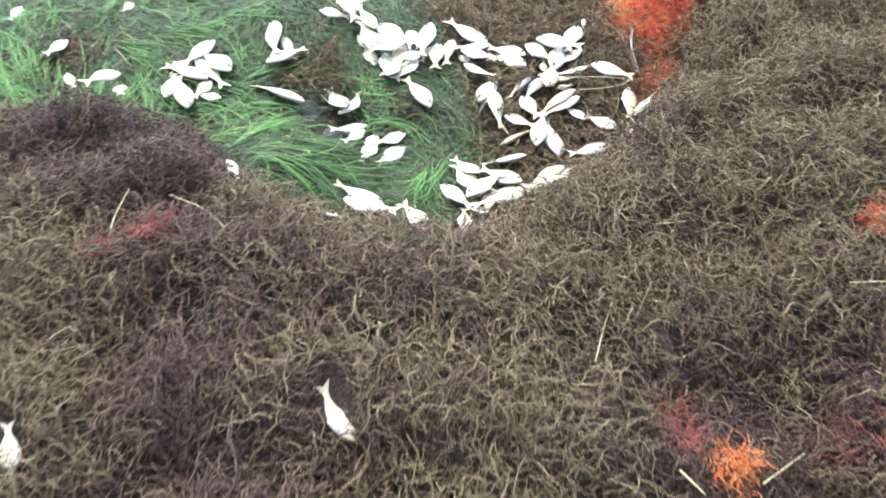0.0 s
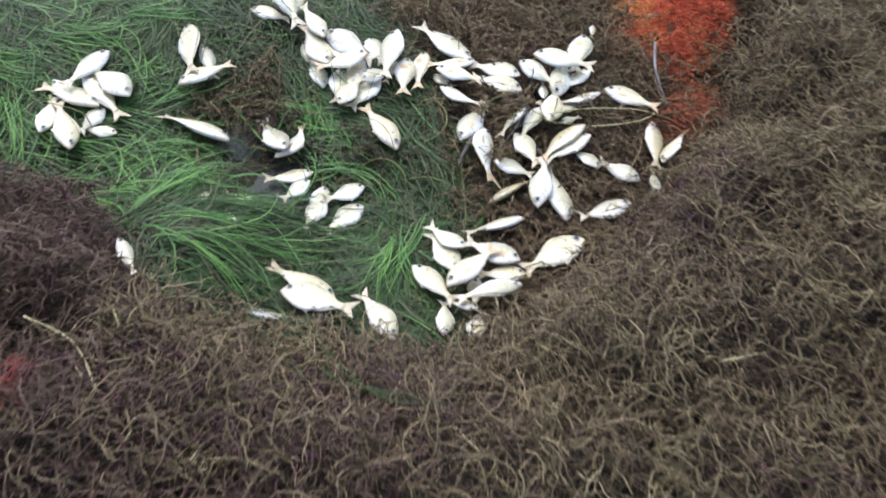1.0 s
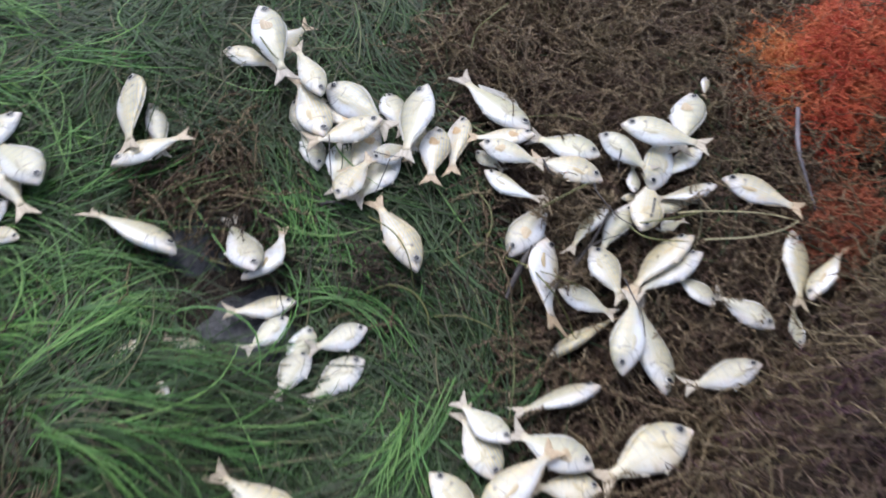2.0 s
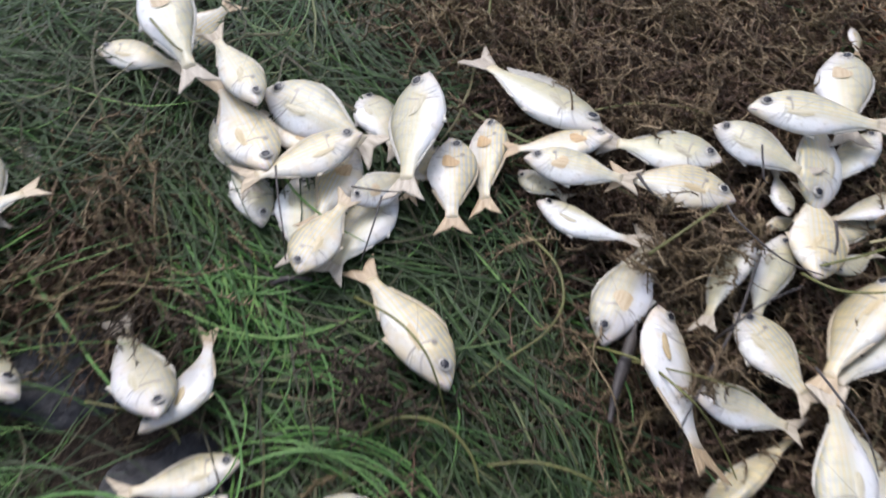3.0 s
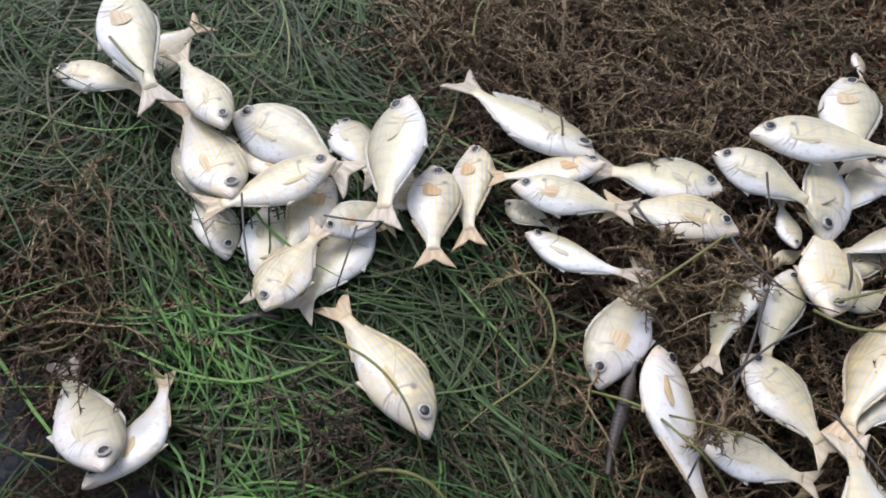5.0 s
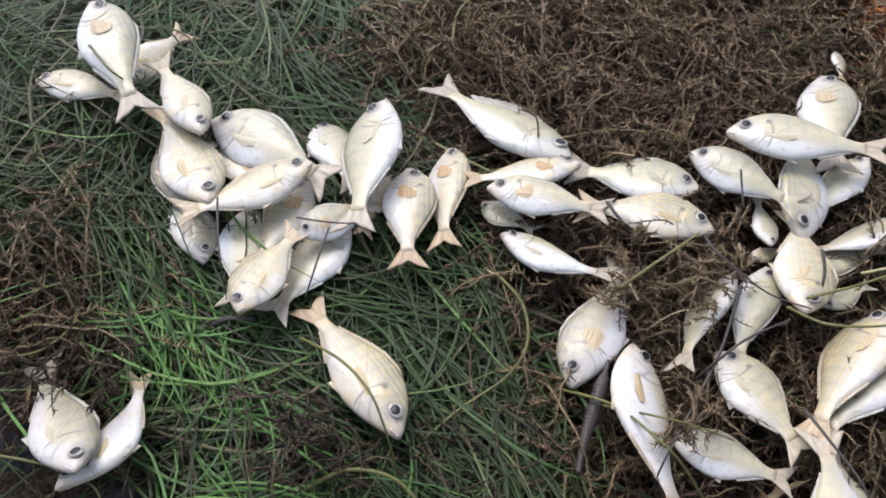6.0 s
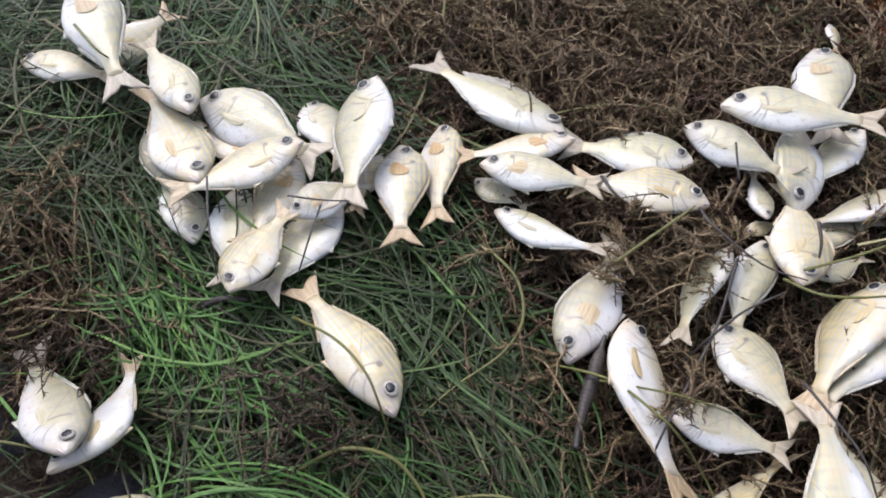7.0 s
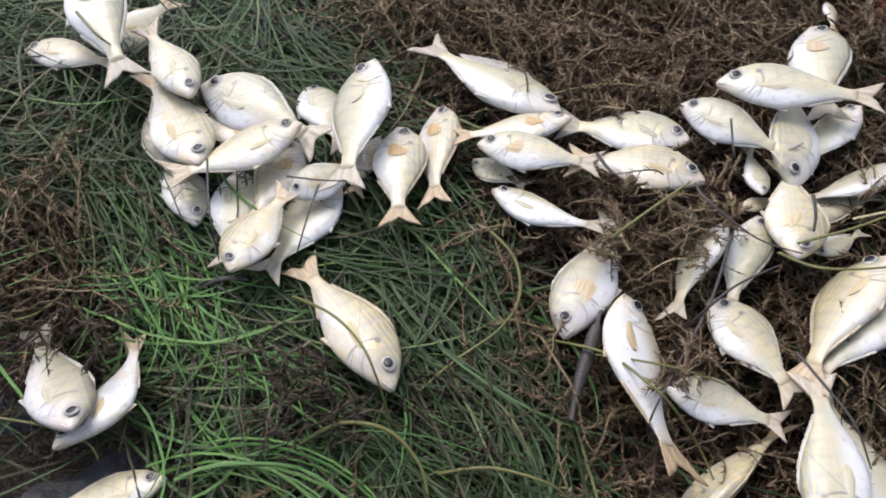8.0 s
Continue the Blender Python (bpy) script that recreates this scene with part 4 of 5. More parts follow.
fish(-0.683, 2.268, 0.063, 130, 0.175, 0.83, -2, 7, False, GRASS, 0)
fish(-0.758, 2.267, 0.061, -23, 0.161, 0.95, -4, -1, True, GRASS, 4)
fish(-0.750, 2.184, 0.052, -68, 0.152, 0.95, -5, -8, True, GRASS, 0)
fish(-0.793, 2.222, 0.049, -95, 0.112, 1.22, 3, -8, True, GRASS, 0)
fish(-0.678, 2.182, 0.039, -12, 0.082, 0.96, 18, -3, True, GRASS, 5)
fish(-0.696, 2.205, 0.045, 61, 0.084, 1.22, 15, 6, True, GRASS, 0)
fish(-0.760, 2.278, 0.065, 139, 0.113, 0.98, 4, 2, True, GRASS, 5)
fish(-1.179, 2.397, 0.064, 59, 0.091, 1.22, 12, 2, True, GRASS, 0)
fish(-0.923, 2.076, 0.165, 62, 0.138, 0.98, 11, -18, True, GRASS, 4)
fish(-1.104, 2.258, 0.036, 120, 0.084, 1.02, -5, 3, True, GRASS, 5)
fish(-0.876, 2.057, 0.139, 114, 0.102, 1.00, 0, -19, False, GRASS, 0)
fish(-0.189, 0.999, 0.142, -55, 0.126, 1.03, -4, -25, True, BURIED, 5)
fish(-0.770, 0.909, 0.152, -75, 0.099, 1.09, -0, -25, False, BURIED, 0)
fish(-0.522, 1.766, 0.095, 120, 0.095, 0.80, 1, 5, False, GRASS, 0)
fish(0.517, 2.316, 0.044, 153, 0.139, 0.97, 13, 1, False, WEED, 4)
fish(0.451, 2.545, 0.069, 78, 0.053, 0.94, -24, 3, False, WEED, 0)
fish(-0.429, 1.980, 0.033, 68, 0.066, 1.22, -4, -19, True, GRASS, 4)
fish(-0.360, 2.017, 0.003, -16, 0.070, 0.97, -3, -4, True, GRASS, 0)
fish(-0.364, 1.924, 0.032, -62, 0.067, 0.80, -6, 2, False, GRASS, 5)
fish(-1.367, 2.587, 0.071, 85, 0.094, 0.97, 12, -2, True, GRASS, 0)
fish(-1.007, 2.602, 0.084, 65, 0.064, 1.22, 26, 3, True, GRASS, 4)

# ---------- seagrass in the hollow ----------
def pit(x, y):
    """Where the mat lies open over dark wet ground; last blob imitates bank shade."""
    return np.clip(1.0 * blob(x, y, 0.05, 2.03, 0.07) + 0.8 * blob(x, y, -0.02, 1.80, 0.07) + 0.7 * blob(x, y, -0.12, 1.86, 0.06) + 0.6 * blob(x, y, -0.45, 2.10, 0.05) + 0.6 * blob(x, y, -0.25, 1.80, 0.10), 0, 0.9)


def fresh(x, y):
    return np.clip(0.07 + 1.3 * blob(x, y, -0.46, 2.08, 0.16) + 1.0 * blob(x, y, -0.03, 1.95, 0.05) + 0.55 * blob(x, y, -0.23, 2.33, 0.07) + 0.4 * blob(x, y, -0.20, 2.20, 0.05) + 0.3 * blob(x, y, 0.03, 2.33, 0.05) + 0.10 * blob(x, y, 0.02, 2.25, 0.08) + 0.9 * blob(x, y, -1.1, 2.3, 0.45), 0, 1)


def mat_of(x, y):
    return grassy(x, y) * (1 - np.clip(muddy(x, y), 0, 0.93)) * (1 - 0.75 * pit(x, y)) * (1 - 0.55 * sstep((y - 2.42) / 0.15) * sstep((x + 0.7) / 0.3))


grass_bed("green_seagrass", 31, 38000, MEADOW, mat_of, GREEN, "dark green seagrass blades lying matted in the hollow", width=(0.0014, 0.0029), length=(0.12, 0.30), spread=0.5, rise=0.020)
grass_bed("bright_seagrass", 32, 7000, MEADOW, lambda x, y: mat_of(x, y) * fresh(x, y), BRIGHT, "bright green fresh seagrass blades", spread=0.5, rise=0.03)
grass_bed("dead_seagrass", 33, 7500, MEADOW, lambda x, y: grassy(x, y) ** 0.5 * 0.6 * (1 - np.clip(muddy(x, y), 0, 0.8)), DEAD, "brownish dead seagrass blades mixed into the green", spread=1.2, rise=0.028, width=(0.0014, 0.0028))
grass_locks("green_seagrass", 36, 900, 14, MEADOW, lambda x, y: mat_of(x, y) * (1 - 0.6 * fresh(x, y)), GREEN, "locks of dark green seagrass combed one way")
for bx, by, seed, count in ((-0.249, 2.314, 41, 9), (-0.206, 2.241, 42, 7), (0.069, 2.301, 43, 7), (-0.161, 2.219, 44, 5)):
    grass_locks("bright_seagrass", seed, count, 6, (bx - 0.045, bx + 0.045, by - 0.05, by + 0.05), lambda x, y: np.full(np.shape(x), 0.8), BRIGHT, "bundle of bright green seagrass blades lying side by side", length=(0.08, 0.17), rise=0.04)
grass_locks("bright_seagrass", 37, 1500, 16, MEADOW, lambda x, y: mat_of(x, y) * np.clip(fresh(x, y) - 0.12, 0, 1), BRIGHT, "locks of bright green seagrass combed one way", rise=0.045, width=(0.0014, 0.0028))

# ---------- drifted weed, on the banks and round the fish ----------
weed_bed("brown_seaweed", 11, 64000, BANKS, lambda x, y: cover(x, y) * (1 - olive(x, y)) * (1 - 0.8 * purplish(x, y)) * (1 - 0.8 * grassy(x, y)), BROWN, "tangled brown stringy seaweed heaped in banks", forks=5)
weed_bed("olive_seaweed", 12, 56000, BANKS, lambda x, y: olive(x, y) * (1 - 0.8 * grassy(x, y)), OLIVE, "yellowish olive curly seaweed on top of the banks", rise=0.080, forks=5)
weed_bed("purple_seaweed", 13, 44000, BANKS, lambda x, y: cover(x, y) * purplish(x, y) * (1 - 0.6 * olive(x, y)) * (1 - 0.8 * grassy(x, y)), PURPLE, "dark purplish-brown fine seaweed", rise=0.045, forks=4)
weed_bed("dark_seaweed", 14, 11000, (-1.3, 1.0, 1.7, 3.0), lambda x, y: (1 - cover(x, y)) * loose(x, y), DARK, "dark brown spiky branching seaweed round the fish", length=(0.05, 0.12), radius=(0.0006, 0.0011), rise=0.028, curl=0.2, steps=7, spiky=24)
weed_bed("branching_seaweed", 15, 12000, (-1.0, 0.9, 1.75, 2.9), lambda x, y: (1 - cover(x, y)) * loose(x, y) * 0.8, TIPS, "larger light brown branching seaweed with short spiky branchlets", length=(0.06, 0.15), radius=(0.0008, 0.0014), rise=0.046, curl=0.24, steps=10, spiky=34)
# low layer added to lighten the dark gaps between the strands
weed_bed("matted_seaweed", 16, 12000, (-1.3, 1.0, 1.7, 3.0), lambda x, y: (1 - cover(x, y)) * loose(x, y), DARK, "flat added mat of dull brown seaweed filling gaps under the fish", length=(0.05, 0.11), radius=(0.0007, 0.0012), rise=0.012, curl=0.3, spiky=12)

# ---------- coloured tufts ----------
tuft("red_seaweed", 51, 0.665, 2.56, 0.115, 0.18, 0.09, 2900, RED, "bright red and orange fine seaweed heaped beside the fish")
tuft("orange_seaweed", 52, 0.605, 2.60, 0.075, 0.16, 0.07, 1600, ORANGE, "orange fine branching seaweed beside a red heap")
tuft("orange_seaweed", 53, 0.63, 2.28, 0.065, 0.09, 0.05, 900, RUST, "rusty orange fine seaweed on the bank's edge")
tuft("orange_seaweed", 60, 0.537, 2.523, 0.030, 0.06, 0.045, 220, RUST, "rusty orange fine branching seaweed at the edge of a red heap")
tuft("red_seaweed", 54, 0.985, 1.49, 0.03, 0.04, 0.03, 110, RED, "small red seaweed sprig on olive weed")
tuft("red_seaweed", 55, 0.475, 1.03, 0.045, 0.085, 0.03, 150, ROSE, "faded red seaweed sprig on olive weed")
tuft("orange_seaweed", 56, 0.565, 0.935, 0.05, 0.05, 0.035, 140, ORANGE, "small orange seaweed sprig on olive weed")
tuft("red_seaweed", 57, -0.60, 1.37, 0.05, 0.035, 0.03, 70, ROSE, "faded red seaweed sprig on brown weed")
tuft("red_seaweed", 58, -0.71, 1.34, 0.03, 0.03, 0.03, 60, ROSE, "faded red seaweed sprig on brown weed")
tuft("red_seaweed", 59, 0.84, 1.03, 0.07, 0.06, 0.025, 60, ROSE, "dull crimson seaweed sprig in purplish weed")

# ---------- loose stems and sprigs ----------
stalk("dry_straw", STRAW, "pale dry straw lying on the seaweed bank", "straw", "loose straws", 0.0016, 0.6, (-0.692, 1.357, 0.020), (-0.699, 1.437, 0.050), (-0.689, 1.522, 0.060))
stalk("dry_straw", STRAW, "pale dry straw lying on the seaweed bank", "straw", "loose straws", 0.0016, 0.6, (-0.611, 1.544, 0.045), (-0.524, 1.495, 0.045), (-0.445, 1.368, 0.045))
stalk("dry_straw", STRAW, "pale dry straw lying on the seaweed bank", "straw", "loose straws", 0.0016, 0.6, (0.481, 1.472, 0.045), (0.572, 1.501, 0.045))
stalk("dry_straw", STRAW, "pale dry straw lying on the seaweed bank", "straw", "loose straws", 0.0016, 0.6, (0.826, 1.805, 0.045), (0.857, 1.767, 0.045), (0.874, 1.709, 0.045))
stalk("dry_straw", STRAW, "pale dry straw lying on the seaweed bank", "straw", "loose straws", 0.0028, 0.6, (0.443, 0.900, 0.045), (0.485, 0.861, 0.045))
stalk("dry_straw", STRAW, "pale dry straw lying on the seaweed bank", "straw", "loose straws", 0.0016, 0.6, (0.604, 0.896, 0.045), (0.717, 0.985, 0.045))
stalk("dry_straw", STRAW, "pale dry straw lying on the seaweed bank", "straw", "loose straws", 0.0016, 0.6, (0.310, 1.120, 0.045), (0.332, 1.190, 0.045), (0.356, 1.250, 0.045))
stalk("dry_straw", STRAW, "pale dry straw lying on the seaweed bank", "straw", "loose straws", 0.0016, 0.6, (0.870, 1.320, 0.045), (0.948, 1.313, 0.045))
stalk("dry_straw", STRAW, "pale dry straw lying on the seaweed bank", "straw", "loose straws", 0.001, 0.6, (-0.468, 1.541, 0.045), (-0.445, 1.495, 0.045))
stalk("dry_straw", STRAW, "pale dry straw lying on the seaweed bank", "straw", "loose straws", 0.0012, 0.6, (-1.003, 2.404, 0.020), (-0.908, 2.257, 0.070))
stalk("seagrass_stalk", STALK, "long olive-green seagrass stalk lying over the fish", "seagrass", "loose stalks", 0.0014, 0.6, (-0.113, 2.253, 0.030), (-0.075, 2.202, 0.075), (-0.052, 2.170, 0.082), (-0.041, 2.142, 0.080), (-0.034, 2.127, 0.040))
stalk("dark_blade", BLACKISH, "long dark brown dead blade lying over the fish", "seagrass", "dark blades", 0.0011, 0.5, (-0.081, 2.307, 0.095), (-0.089, 2.274, 0.100), (-0.102, 2.253, 0.080))
stalk("dark_blade", BLACKISH, "long dark brown dead blade lying over the fish", "seagrass", "dark blades", 0.0011, 0.5, (-0.183, 2.364, 0.070), (-0.177, 2.318, 0.085), (-0.171, 2.281, 0.090), (-0.177, 2.289, 0.040))
stalk("seagrass_stalk", STALK, "long olive-green seagrass stalk lying over the fish", "seagrass", "loose stalks", 0.0014, 0.6, (0.097, 2.200, 0.030), (0.135, 2.158, 0.070), (0.157, 2.120, 0.088), (0.175, 2.101, 0.080), (0.198, 2.089, 0.040), (0.206, 2.068, 0.030))
stalk("seagrass_stalk", STALK, "long olive-green seagrass stalk lying over the fish", "seagrass", "loose stalks", 0.0012, 0.6, (0.124, 2.179, 0.040), (0.157, 2.141, 0.080), (0.189, 2.129, 0.080), (0.222, 2.121, 0.070))
stalk("seagrass_stalk", STALK, "long olive-green seagrass stalk lying over the fish", "seagrass", "loose stalks", 0.0017, 0.6, (0.292, 2.227, 0.070), (0.306, 2.196, 0.090), (0.335, 2.190, 0.090), (0.378, 2.199, 0.080))
stalk("seagrass_stalk", STALK, "long olive-green seagrass stalk lying over the fish", "seagrass", "loose stalks", 0.0015, 0.6, (0.305, 2.226, 0.080), (0.353, 2.236, 0.080), (0.400, 2.255, 0.070))
stalk("dark_blade", BLACKISH, "long dark brown dead blade lying over the fish", "seagrass", "dark blades", 0.0014, 0.5, (0.202, 2.187, 0.030), (0.223, 2.181, 0.080), (0.247, 2.191, 0.090), (0.286, 2.209, 0.080))
stalk("dark_blade", BLACKISH, "long dark brown dead blade lying over the fish", "seagrass", "dark blades", 0.0014, 0.5, (0.260, 2.250, 0.070), (0.231, 2.197, 0.070), (0.204, 2.159, 0.070), (0.162, 2.101, 0.080), (0.161, 2.104, 0.040))
stalk("dark_blade", BLACKISH, "long dark brown dead blade lying over the fish", "seagrass", "dark blades", 0.0014, 0.5, (0.277, 2.135, 0.080), (0.283, 2.106, 0.090), (0.296, 2.070, 0.090), (0.300, 2.041, 0.080))
stalk("seagrass_stalk", STALK, "long olive-green seagrass stalk lying over the fish", "seagrass", "loose stalks", 0.0016, 0.6, (0.060, 2.306, 0.030), (0.079, 2.269, 0.040), (0.079, 2.230, 0.045), (0.059, 2.205, 0.040), (0.019, 2.183, 0.035), (-0.013, 2.160, 0.030))
stalk("seagrass_stalk", STALK, "long olive-green seagrass stalk lying over the fish", "seagrass", "loose stalks", 0.002, 0.6, (-0.107, 2.125, 0.030), (-0.073, 2.129, 0.045), (-0.038, 2.121, 0.045), (-0.016, 2.098, 0.040), (-0.010, 2.076, 0.030))
stalk("seagrass_stalk", STALK, "long olive-green seagrass stalk lying over the fish", "seagrass", "loose stalks", 0.0016, 0.6, (0.159, 2.256, 0.070), (0.185, 2.265, 0.080), (0.219, 2.285, 0.080), (0.236, 2.302, 0.070))
stalk("seagrass_stalk", STALK, "long olive-green seagrass stalk lying over the fish", "seagrass", "loose stalks", 0.0014, 0.6, (0.137, 2.454, 0.030), (0.182, 2.452, 0.040), (0.225, 2.446, 0.040), (0.261, 2.438, 0.030))
stalk("dark_blade", BLACKISH, "long dark brown dead blade lying over the fish", "seagrass", "dark blades", 0.0014, 0.5, (0.240, 2.300, 0.070), (0.243, 2.275, 0.080), (0.274, 2.236, 0.080), (0.306, 2.216, 0.080))
stalk("seagrass_stalk", STALK, "long olive-green seagrass stalk lying over the fish", "seagrass", "loose stalks", 0.0016, 0.6, (0.041, 2.589, 0.045), (0.050, 2.625, 0.060), (0.071, 2.657, 0.065), (0.109, 2.723, 0.055))
stalk("seagrass_stalk", STALK, "long olive-green seagrass stalk lying over the fish", "seagrass", "loose stalks", 0.0016, 0.6, (-0.310, 2.520, 0.080), (-0.285, 2.484, 0.085), (-0.277, 2.488, 0.070))
stalk("dark_blade", BLACKISH, "long dark brown dead blade lying over the fish", "seagrass", "dark blades", 0.0012, 0.5, (-0.109, 2.321, 0.090), (-0.079, 2.316, 0.090), (-0.047, 2.330, 0.070))
stalk("dark_blade", BLACKISH, "long dark brown dead blade lying over the fish", "seagrass", "dark blades", 0.0012, 0.5, (0.282, 2.342, 0.075), (0.283, 2.354, 0.080), (0.277, 2.320, 0.080), (0.283, 2.322, 0.070))
stalk("dark_blade", BLACKISH, "long dark brown dead blade lying over the fish", "seagrass", "dark blades", 0.0018, 0.5, (0.159, 2.330, 0.080), (0.167, 2.310, 0.082), (0.181, 2.302, 0.075))
stalk("seagrass_stalk", STALK, "long olive-green seagrass stalk lying over the fish", "seagrass", "loose stalks", 0.0014, 0.6, (-0.349, 2.164, 0.030), (-0.307, 2.153, 0.035), (-0.271, 2.134, 0.040), (-0.262, 2.122, 0.035))
stalk("seagrass_stalk", STALK, "long olive-green seagrass stalk lying over the fish", "seagrass", "loose stalks", 0.0014, 0.6, (-0.363, 2.245, 0.030), (-0.329, 2.247, 0.040), (-0.307, 2.267, 0.040), (-0.305, 2.294, 0.030))
stalk("seagrass_stalk", STALK, "long olive-green seagrass stalk lying over the fish", "seagrass", "loose stalks", 0.0016, 0.6, (-0.002, 2.092, 0.030), (0.038, 2.087, 0.040), (0.079, 2.072, 0.040), (0.095, 2.063, 0.030))
stalk("dark_blade", BLACKISH, "long dark brown dead blade lying over the fish", "seagrass", "dark blades", 0.004, 0.5, (-0.192, 2.275, 0.030), (-0.174, 2.275, 0.035), (-0.153, 2.274, 0.030))
stalk("dark_blade", BLACKISH, "long dark brown dead blade lying over the fish", "seagrass", "dark blades", 0.0018, 0.5, (0.331, 2.270, 0.080), (0.327, 2.250, 0.080), (0.323, 2.239, 0.075))
stalk("dark_blade", BLACKISH, "long dark brown dead blade lying over the fish", "seagrass", "dark blades", 0.0018, 0.5, (0.100, 2.224, 0.030), (0.120, 2.224, 0.035), (0.138, 2.222, 0.030))
pipefish((0.144, 2.208), (0.130, 2.177), (0.115, 2.146), (0.104, 2.115))
stalk("stick", BARK, "thin grey weathered stick leaning by red seaweed", "stick", "driftwood", 0.004, 0.8, (0.593, 2.477, 0.050), (0.583, 2.410, 0.045), (0.587, 2.359, 0.040), (0.600, 2.296, 0.030))
stalk("dry_straw", STRAW, "pale dry straw lying by the fish", "straw", "loose straws", 0.0014, 0.6, (0.373, 2.269, 0.050), (0.423, 2.271, 0.050), (0.505, 2.271, 0.050), (0.561, 2.260, 0.050))
stalk("dry_straw", STRAW, "pale dry straw lying by the fish", "straw", "loose straws", 0.0016, 0.6, (0.411, 2.224, 0.050), (0.481, 2.229, 0.050), (0.533, 2.245, 0.050), (0.561, 2.260, 0.050))
stalk("seagrass_stalk", STALK, "long olive-green seagrass stalk lying over the fish", "seagrass", "loose stalks", 0.0014, 0.6, (-0.691, 2.182, 0.030), (-0.710, 2.207, 0.050), (-0.764, 2.225, 0.050), (-0.840, 2.257, 0.040))
stalk("dead_leaf", DEAD, "grey-olive dead leaf half hidden in brown seaweed", "leaf", "loose leaves", 0.008, 0.12, (0.833, 1.311, 0.035), (0.806, 1.288, 0.050), (0.781, 1.273, 0.030))
stalk("seagrass_stalk", GREEN, "dark green seagrass blade trailing over the bank", "seagrass", "trailing blades", 0.0014, 0.5, (-0.228, 1.722, 0.030), (-0.151, 1.502, 0.045), (-0.076, 1.416, 0.050), (0.044, 1.379, 0.035))
stalk("seagrass_stalk", GREEN, "dark green seagrass blade trailing over the bank", "seagrass", "trailing blades", 0.0014, 0.5, (-0.207, 1.723, 0.030), (-0.113, 1.473, 0.045), (-0.032, 1.397, 0.050), (0.081, 1.418, 0.035))
stalk("seagrass_stalk", GREEN, "dark green seagrass blade trailing over the bank", "seagrass", "trailing blades", 0.0014, 0.5, (-0.355, 1.777, 0.030), (-0.288, 1.709, 0.045), (-0.212, 1.658, 0.050), (-0.133, 1.495, 0.035))
stalk("seagrass_stalk", GREEN, "dark green seagrass blade trailing over the bank", "seagrass", "trailing blades", 0.0014, 0.5, (-0.372, 1.748, 0.030), (-0.306, 1.683, 0.045), (-0.195, 1.493, 0.050), (-0.157, 1.437, 0.035))
stalk("seagrass_stalk", GREEN, "dark green seagrass blade trailing over the bank", "seagrass", "trailing blades", 0.0014, 0.5, (-0.183, 1.674, 0.030), (-0.085, 1.436, 0.045), (-0.016, 1.368, 0.050), (0.098, 1.392, 0.035))
stalk("seagrass_stalk", GREEN, "dark green seagrass blade trailing over the bank", "seagrass", "trailing blades", 0.0014, 0.5, (-0.324, 1.764, 0.030), (-0.247, 1.709, 0.045), (-0.160, 1.499, 0.050), (-0.085, 1.431, 0.035))
tuft("brown_seaweed_sprig", 200, 0.209, 2.308, 0.040, 0.028, 0.087, 30, TIPS, "light brown spiky seaweed sprig lying over dead fish", curl=0.25, spiky=14)
tuft("brown_seaweed_sprig", 201, 0.173, 2.269, 0.050, 0.035, 0.077, 70, TIPS, "light brown spiky seaweed sprig lying over dead fish", curl=0.25, spiky=14)
tuft("brown_seaweed_sprig", 202, 0.214, 2.276, 0.050, 0.035, 0.077, 60, TIPS, "light brown spiky seaweed sprig lying over dead fish", curl=0.25, spiky=14)
tuft("brown_seaweed_sprig", 203, 0.246, 2.326, 0.025, 0.017, 0.082, 20, TIPS, "light brown spiky seaweed sprig lying over dead fish", curl=0.25, spiky=14)
tuft("brown_seaweed_sprig", 204, -0.093, 2.173, 0.040, 0.028, 0.066, 99, UMBER, "dark brown spiky seaweed sprig lying on green seagrass", curl=0.25, spiky=14)
tuft("brown_seaweed_sprig", 205, -0.075, 2.150, 0.040, 0.028, 0.060, 61, UMBER, "dark brown spiky seaweed sprig lying on green seagrass", curl=0.25, spiky=14)
tuft("brown_seaweed_sprig", 206, -0.145, 2.194, 0.050, 0.035, 0.065, 53, UMBER, "dark brown spiky seaweed sprig lying on green seagrass", curl=0.25, spiky=14)
tuft("brown_seaweed_sprig", 207, -0.020, 2.164, 0.050, 0.035, 0.065, 53, UMBER, "dark brown spiky seaweed sprig lying on green seagrass", curl=0.25, spiky=14)
tuft("brown_seaweed_sprig", 208, 0.033, 2.133, 0.050, 0.035, 0.060, 45, UMBER, "dark brown spiky seaweed sprig lying on green seagrass", curl=0.25, spiky=14)
tuft("brown_seaweed_sprig", 209, 0.238, 2.102, 0.030, 0.021, 0.052, 20, TIPS, "light brown spiky seaweed sprig lying over dead fish", curl=0.25, spiky=14)
tuft("brown_seaweed_sprig", 210, 0.274, 2.205, 0.030, 0.021, 0.052, 20, TIPS, "light brown spiky seaweed sprig lying over dead fish", curl=0.25, spiky=14)
tuft("brown_seaweed_sprig", 211, 0.219, 2.232, 0.040, 0.028, 0.077, 60, TIPS, "light brown spiky seaweed sprig lying over dead fish", curl=0.25, spiky=14)
tuft("brown_seaweed_sprig", 212, -0.204, 2.190, 0.040, 0.028, 0.060, 45, UMBER, "dark brown spiky seaweed sprig lying on green seagrass", curl=0.25, spiky=14)
tuft("brown_seaweed_sprig", 213, -0.329, 2.221, 0.030, 0.021, 0.077, 26, UMBER, "dark brown spiky seaweed sprig lying on green seagrass", curl=0.25, spiky=14)
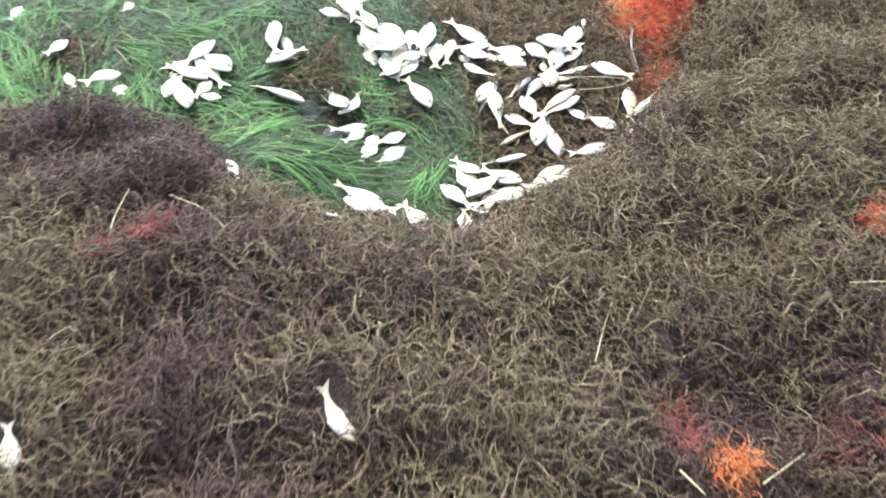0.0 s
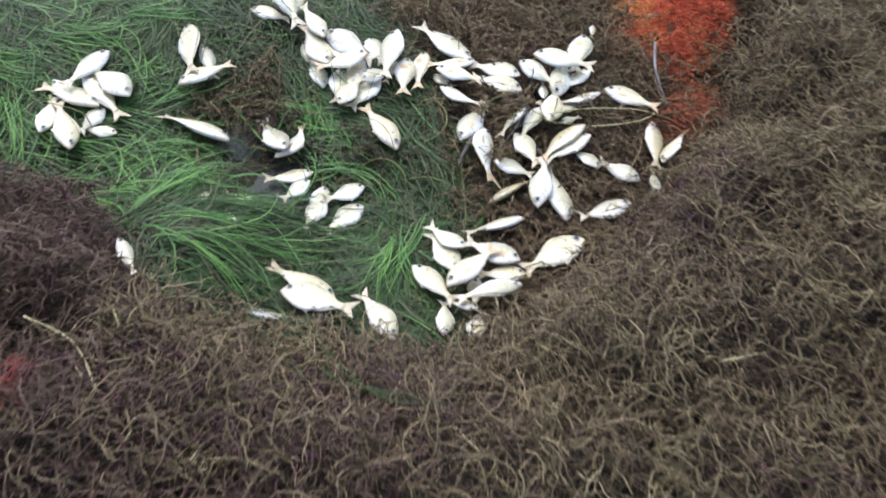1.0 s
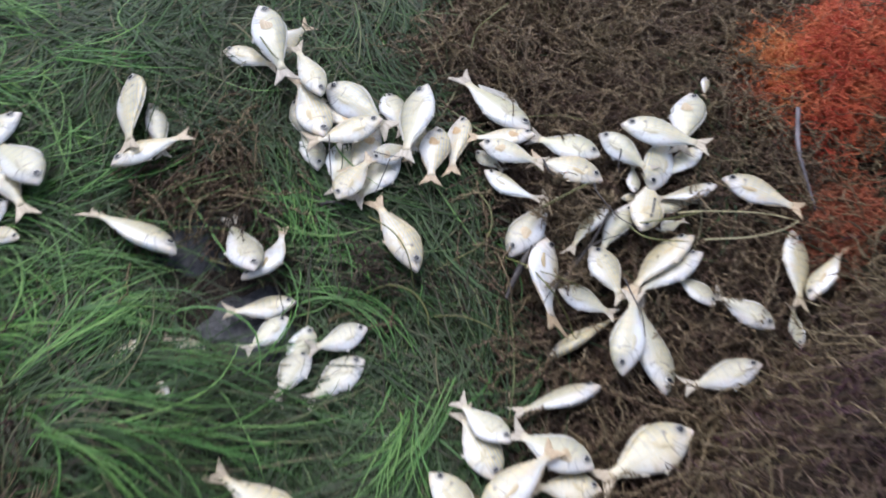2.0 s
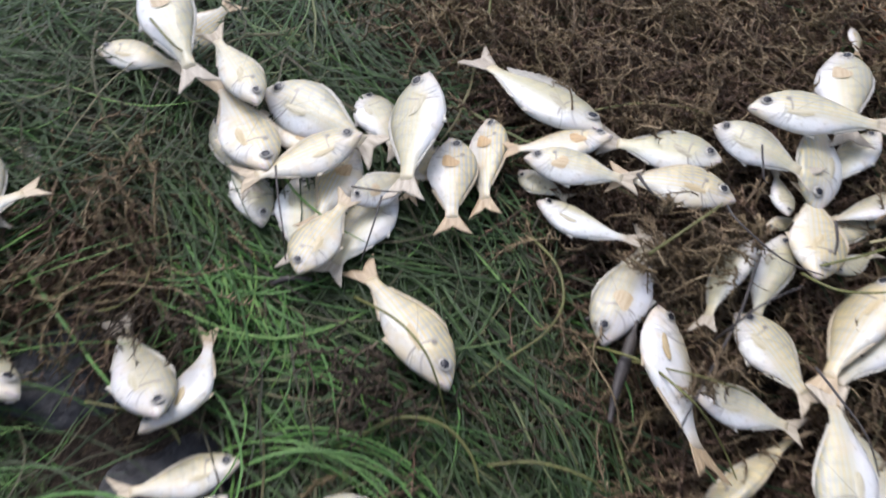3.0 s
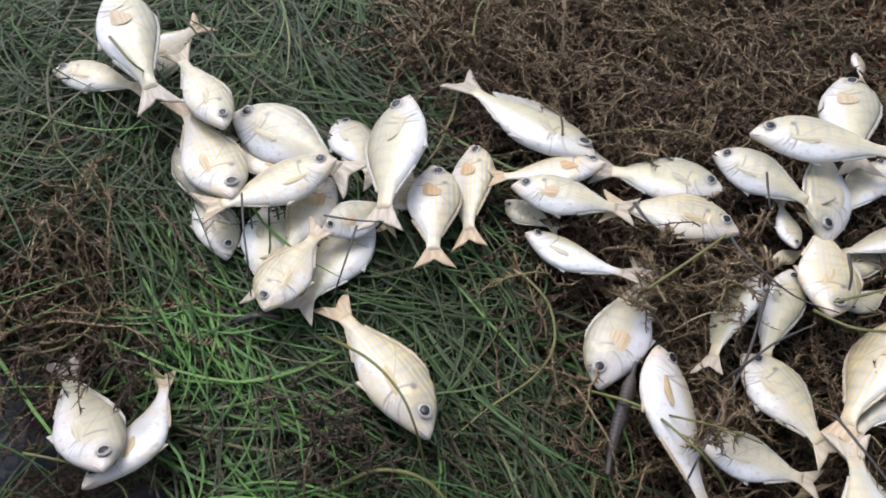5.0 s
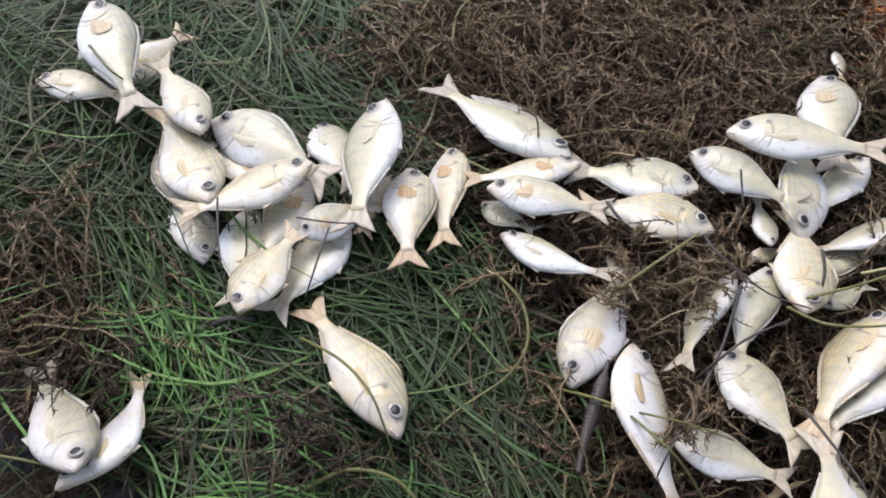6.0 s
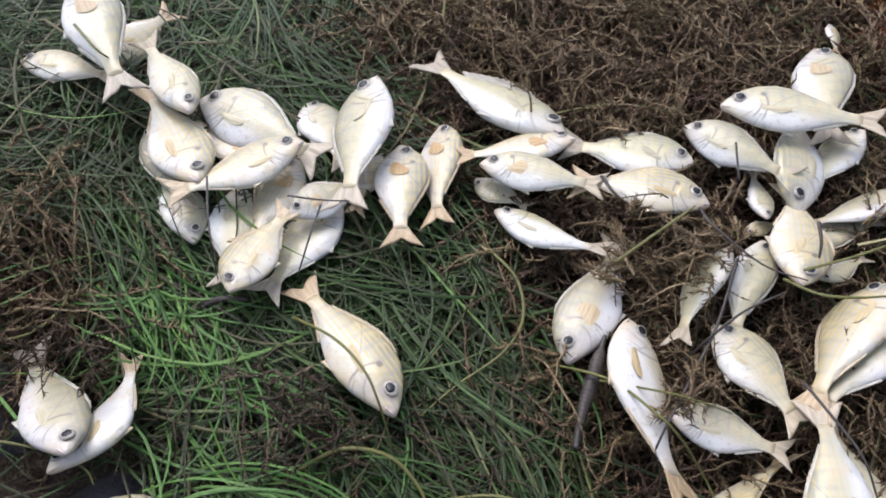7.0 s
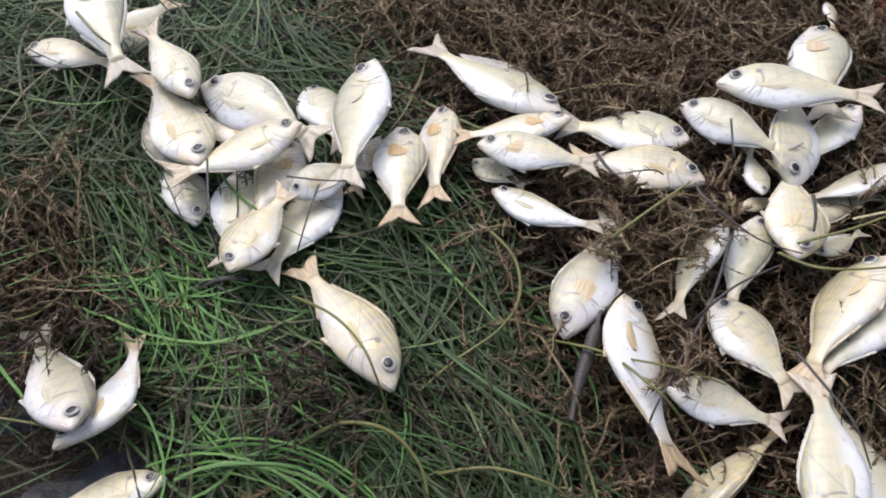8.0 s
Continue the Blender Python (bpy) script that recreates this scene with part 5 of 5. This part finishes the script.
tuft("brown_seaweed_sprig", 214, -0.318, 2.238, 0.040, 0.028, 0.077, 39, UMBER, "dark brown spiky seaweed sprig lying on green seagrass", curl=0.25, spiky=14)
tuft("brown_seaweed_sprig", 215, 0.217, 2.163, 0.030, 0.021, 0.077, 40, TIPS, "light brown spiky seaweed sprig lying over dead fish", curl=0.25, spiky=14)
tuft("brown_seaweed_sprig", 216, 0.331, 2.133, 0.040, 0.028, 0.077, 50, TIPS, "light brown spiky seaweed sprig lying over dead fish", curl=0.25, spiky=14)
tuft("brown_seaweed_sprig", 217, 0.111, 2.431, 0.030, 0.021, 0.077, 20, TIPS, "light brown spiky seaweed sprig lying over dead fish", curl=0.25, spiky=14)
tuft("brown_seaweed_sprig", 218, 0.400, 2.301, 0.030, 0.021, 0.077, 40, TIPS, "light brown spiky seaweed sprig lying over dead fish", curl=0.25, spiky=14)
sprig("brown_seaweed_sprig", 300, 0.192, 2.310, 0.080, 0.026, 2, TIPS, "light brown spiky branching seaweed sprig lying over dead fish")
sprig("brown_seaweed_sprig", 301, 0.212, 2.262, 0.062, 0.055, 6, TIPS, "light brown spiky branching seaweed sprig lying over dead fish")
sprig("brown_seaweed_sprig", 302, 0.161, 2.256, 0.058, 0.045, 4, TIPS, "light brown spiky branching seaweed sprig lying over dead fish")
sprig("brown_seaweed_sprig", 303, 0.257, 2.299, 0.066, 0.035, 4, TIPS, "light brown spiky branching seaweed sprig lying over dead fish")
sprig("brown_seaweed_sprig", 304, 0.241, 2.260, 0.058, 0.045, 4, TIPS, "light brown spiky branching seaweed sprig lying over dead fish")
sprig("brown_seaweed_sprig", 305, 0.186, 2.129, 0.040, 0.050, 4, TIPS, "light brown spiky branching seaweed sprig lying over dead fish")
sprig("brown_seaweed_sprig", 306, 0.201, 2.415, 0.070, 0.045, 4, TIPS, "light brown spiky branching seaweed sprig lying over dead fish")
sprig("brown_seaweed_sprig", 307, -0.098, 2.169, 0.065, 0.045, 4, UMBER, "dark brown spiky branching seaweed sprig lying on green seagrass")
sprig("brown_seaweed_sprig", 308, -0.119, 2.131, 0.055, 0.045, 4, UMBER, "dark brown spiky branching seaweed sprig lying on green seagrass")
sprig("brown_seaweed_sprig", 309, -0.274, 2.222, 0.060, 0.050, 4, UMBER, "dark brown spiky branching seaweed sprig lying on green seagrass")
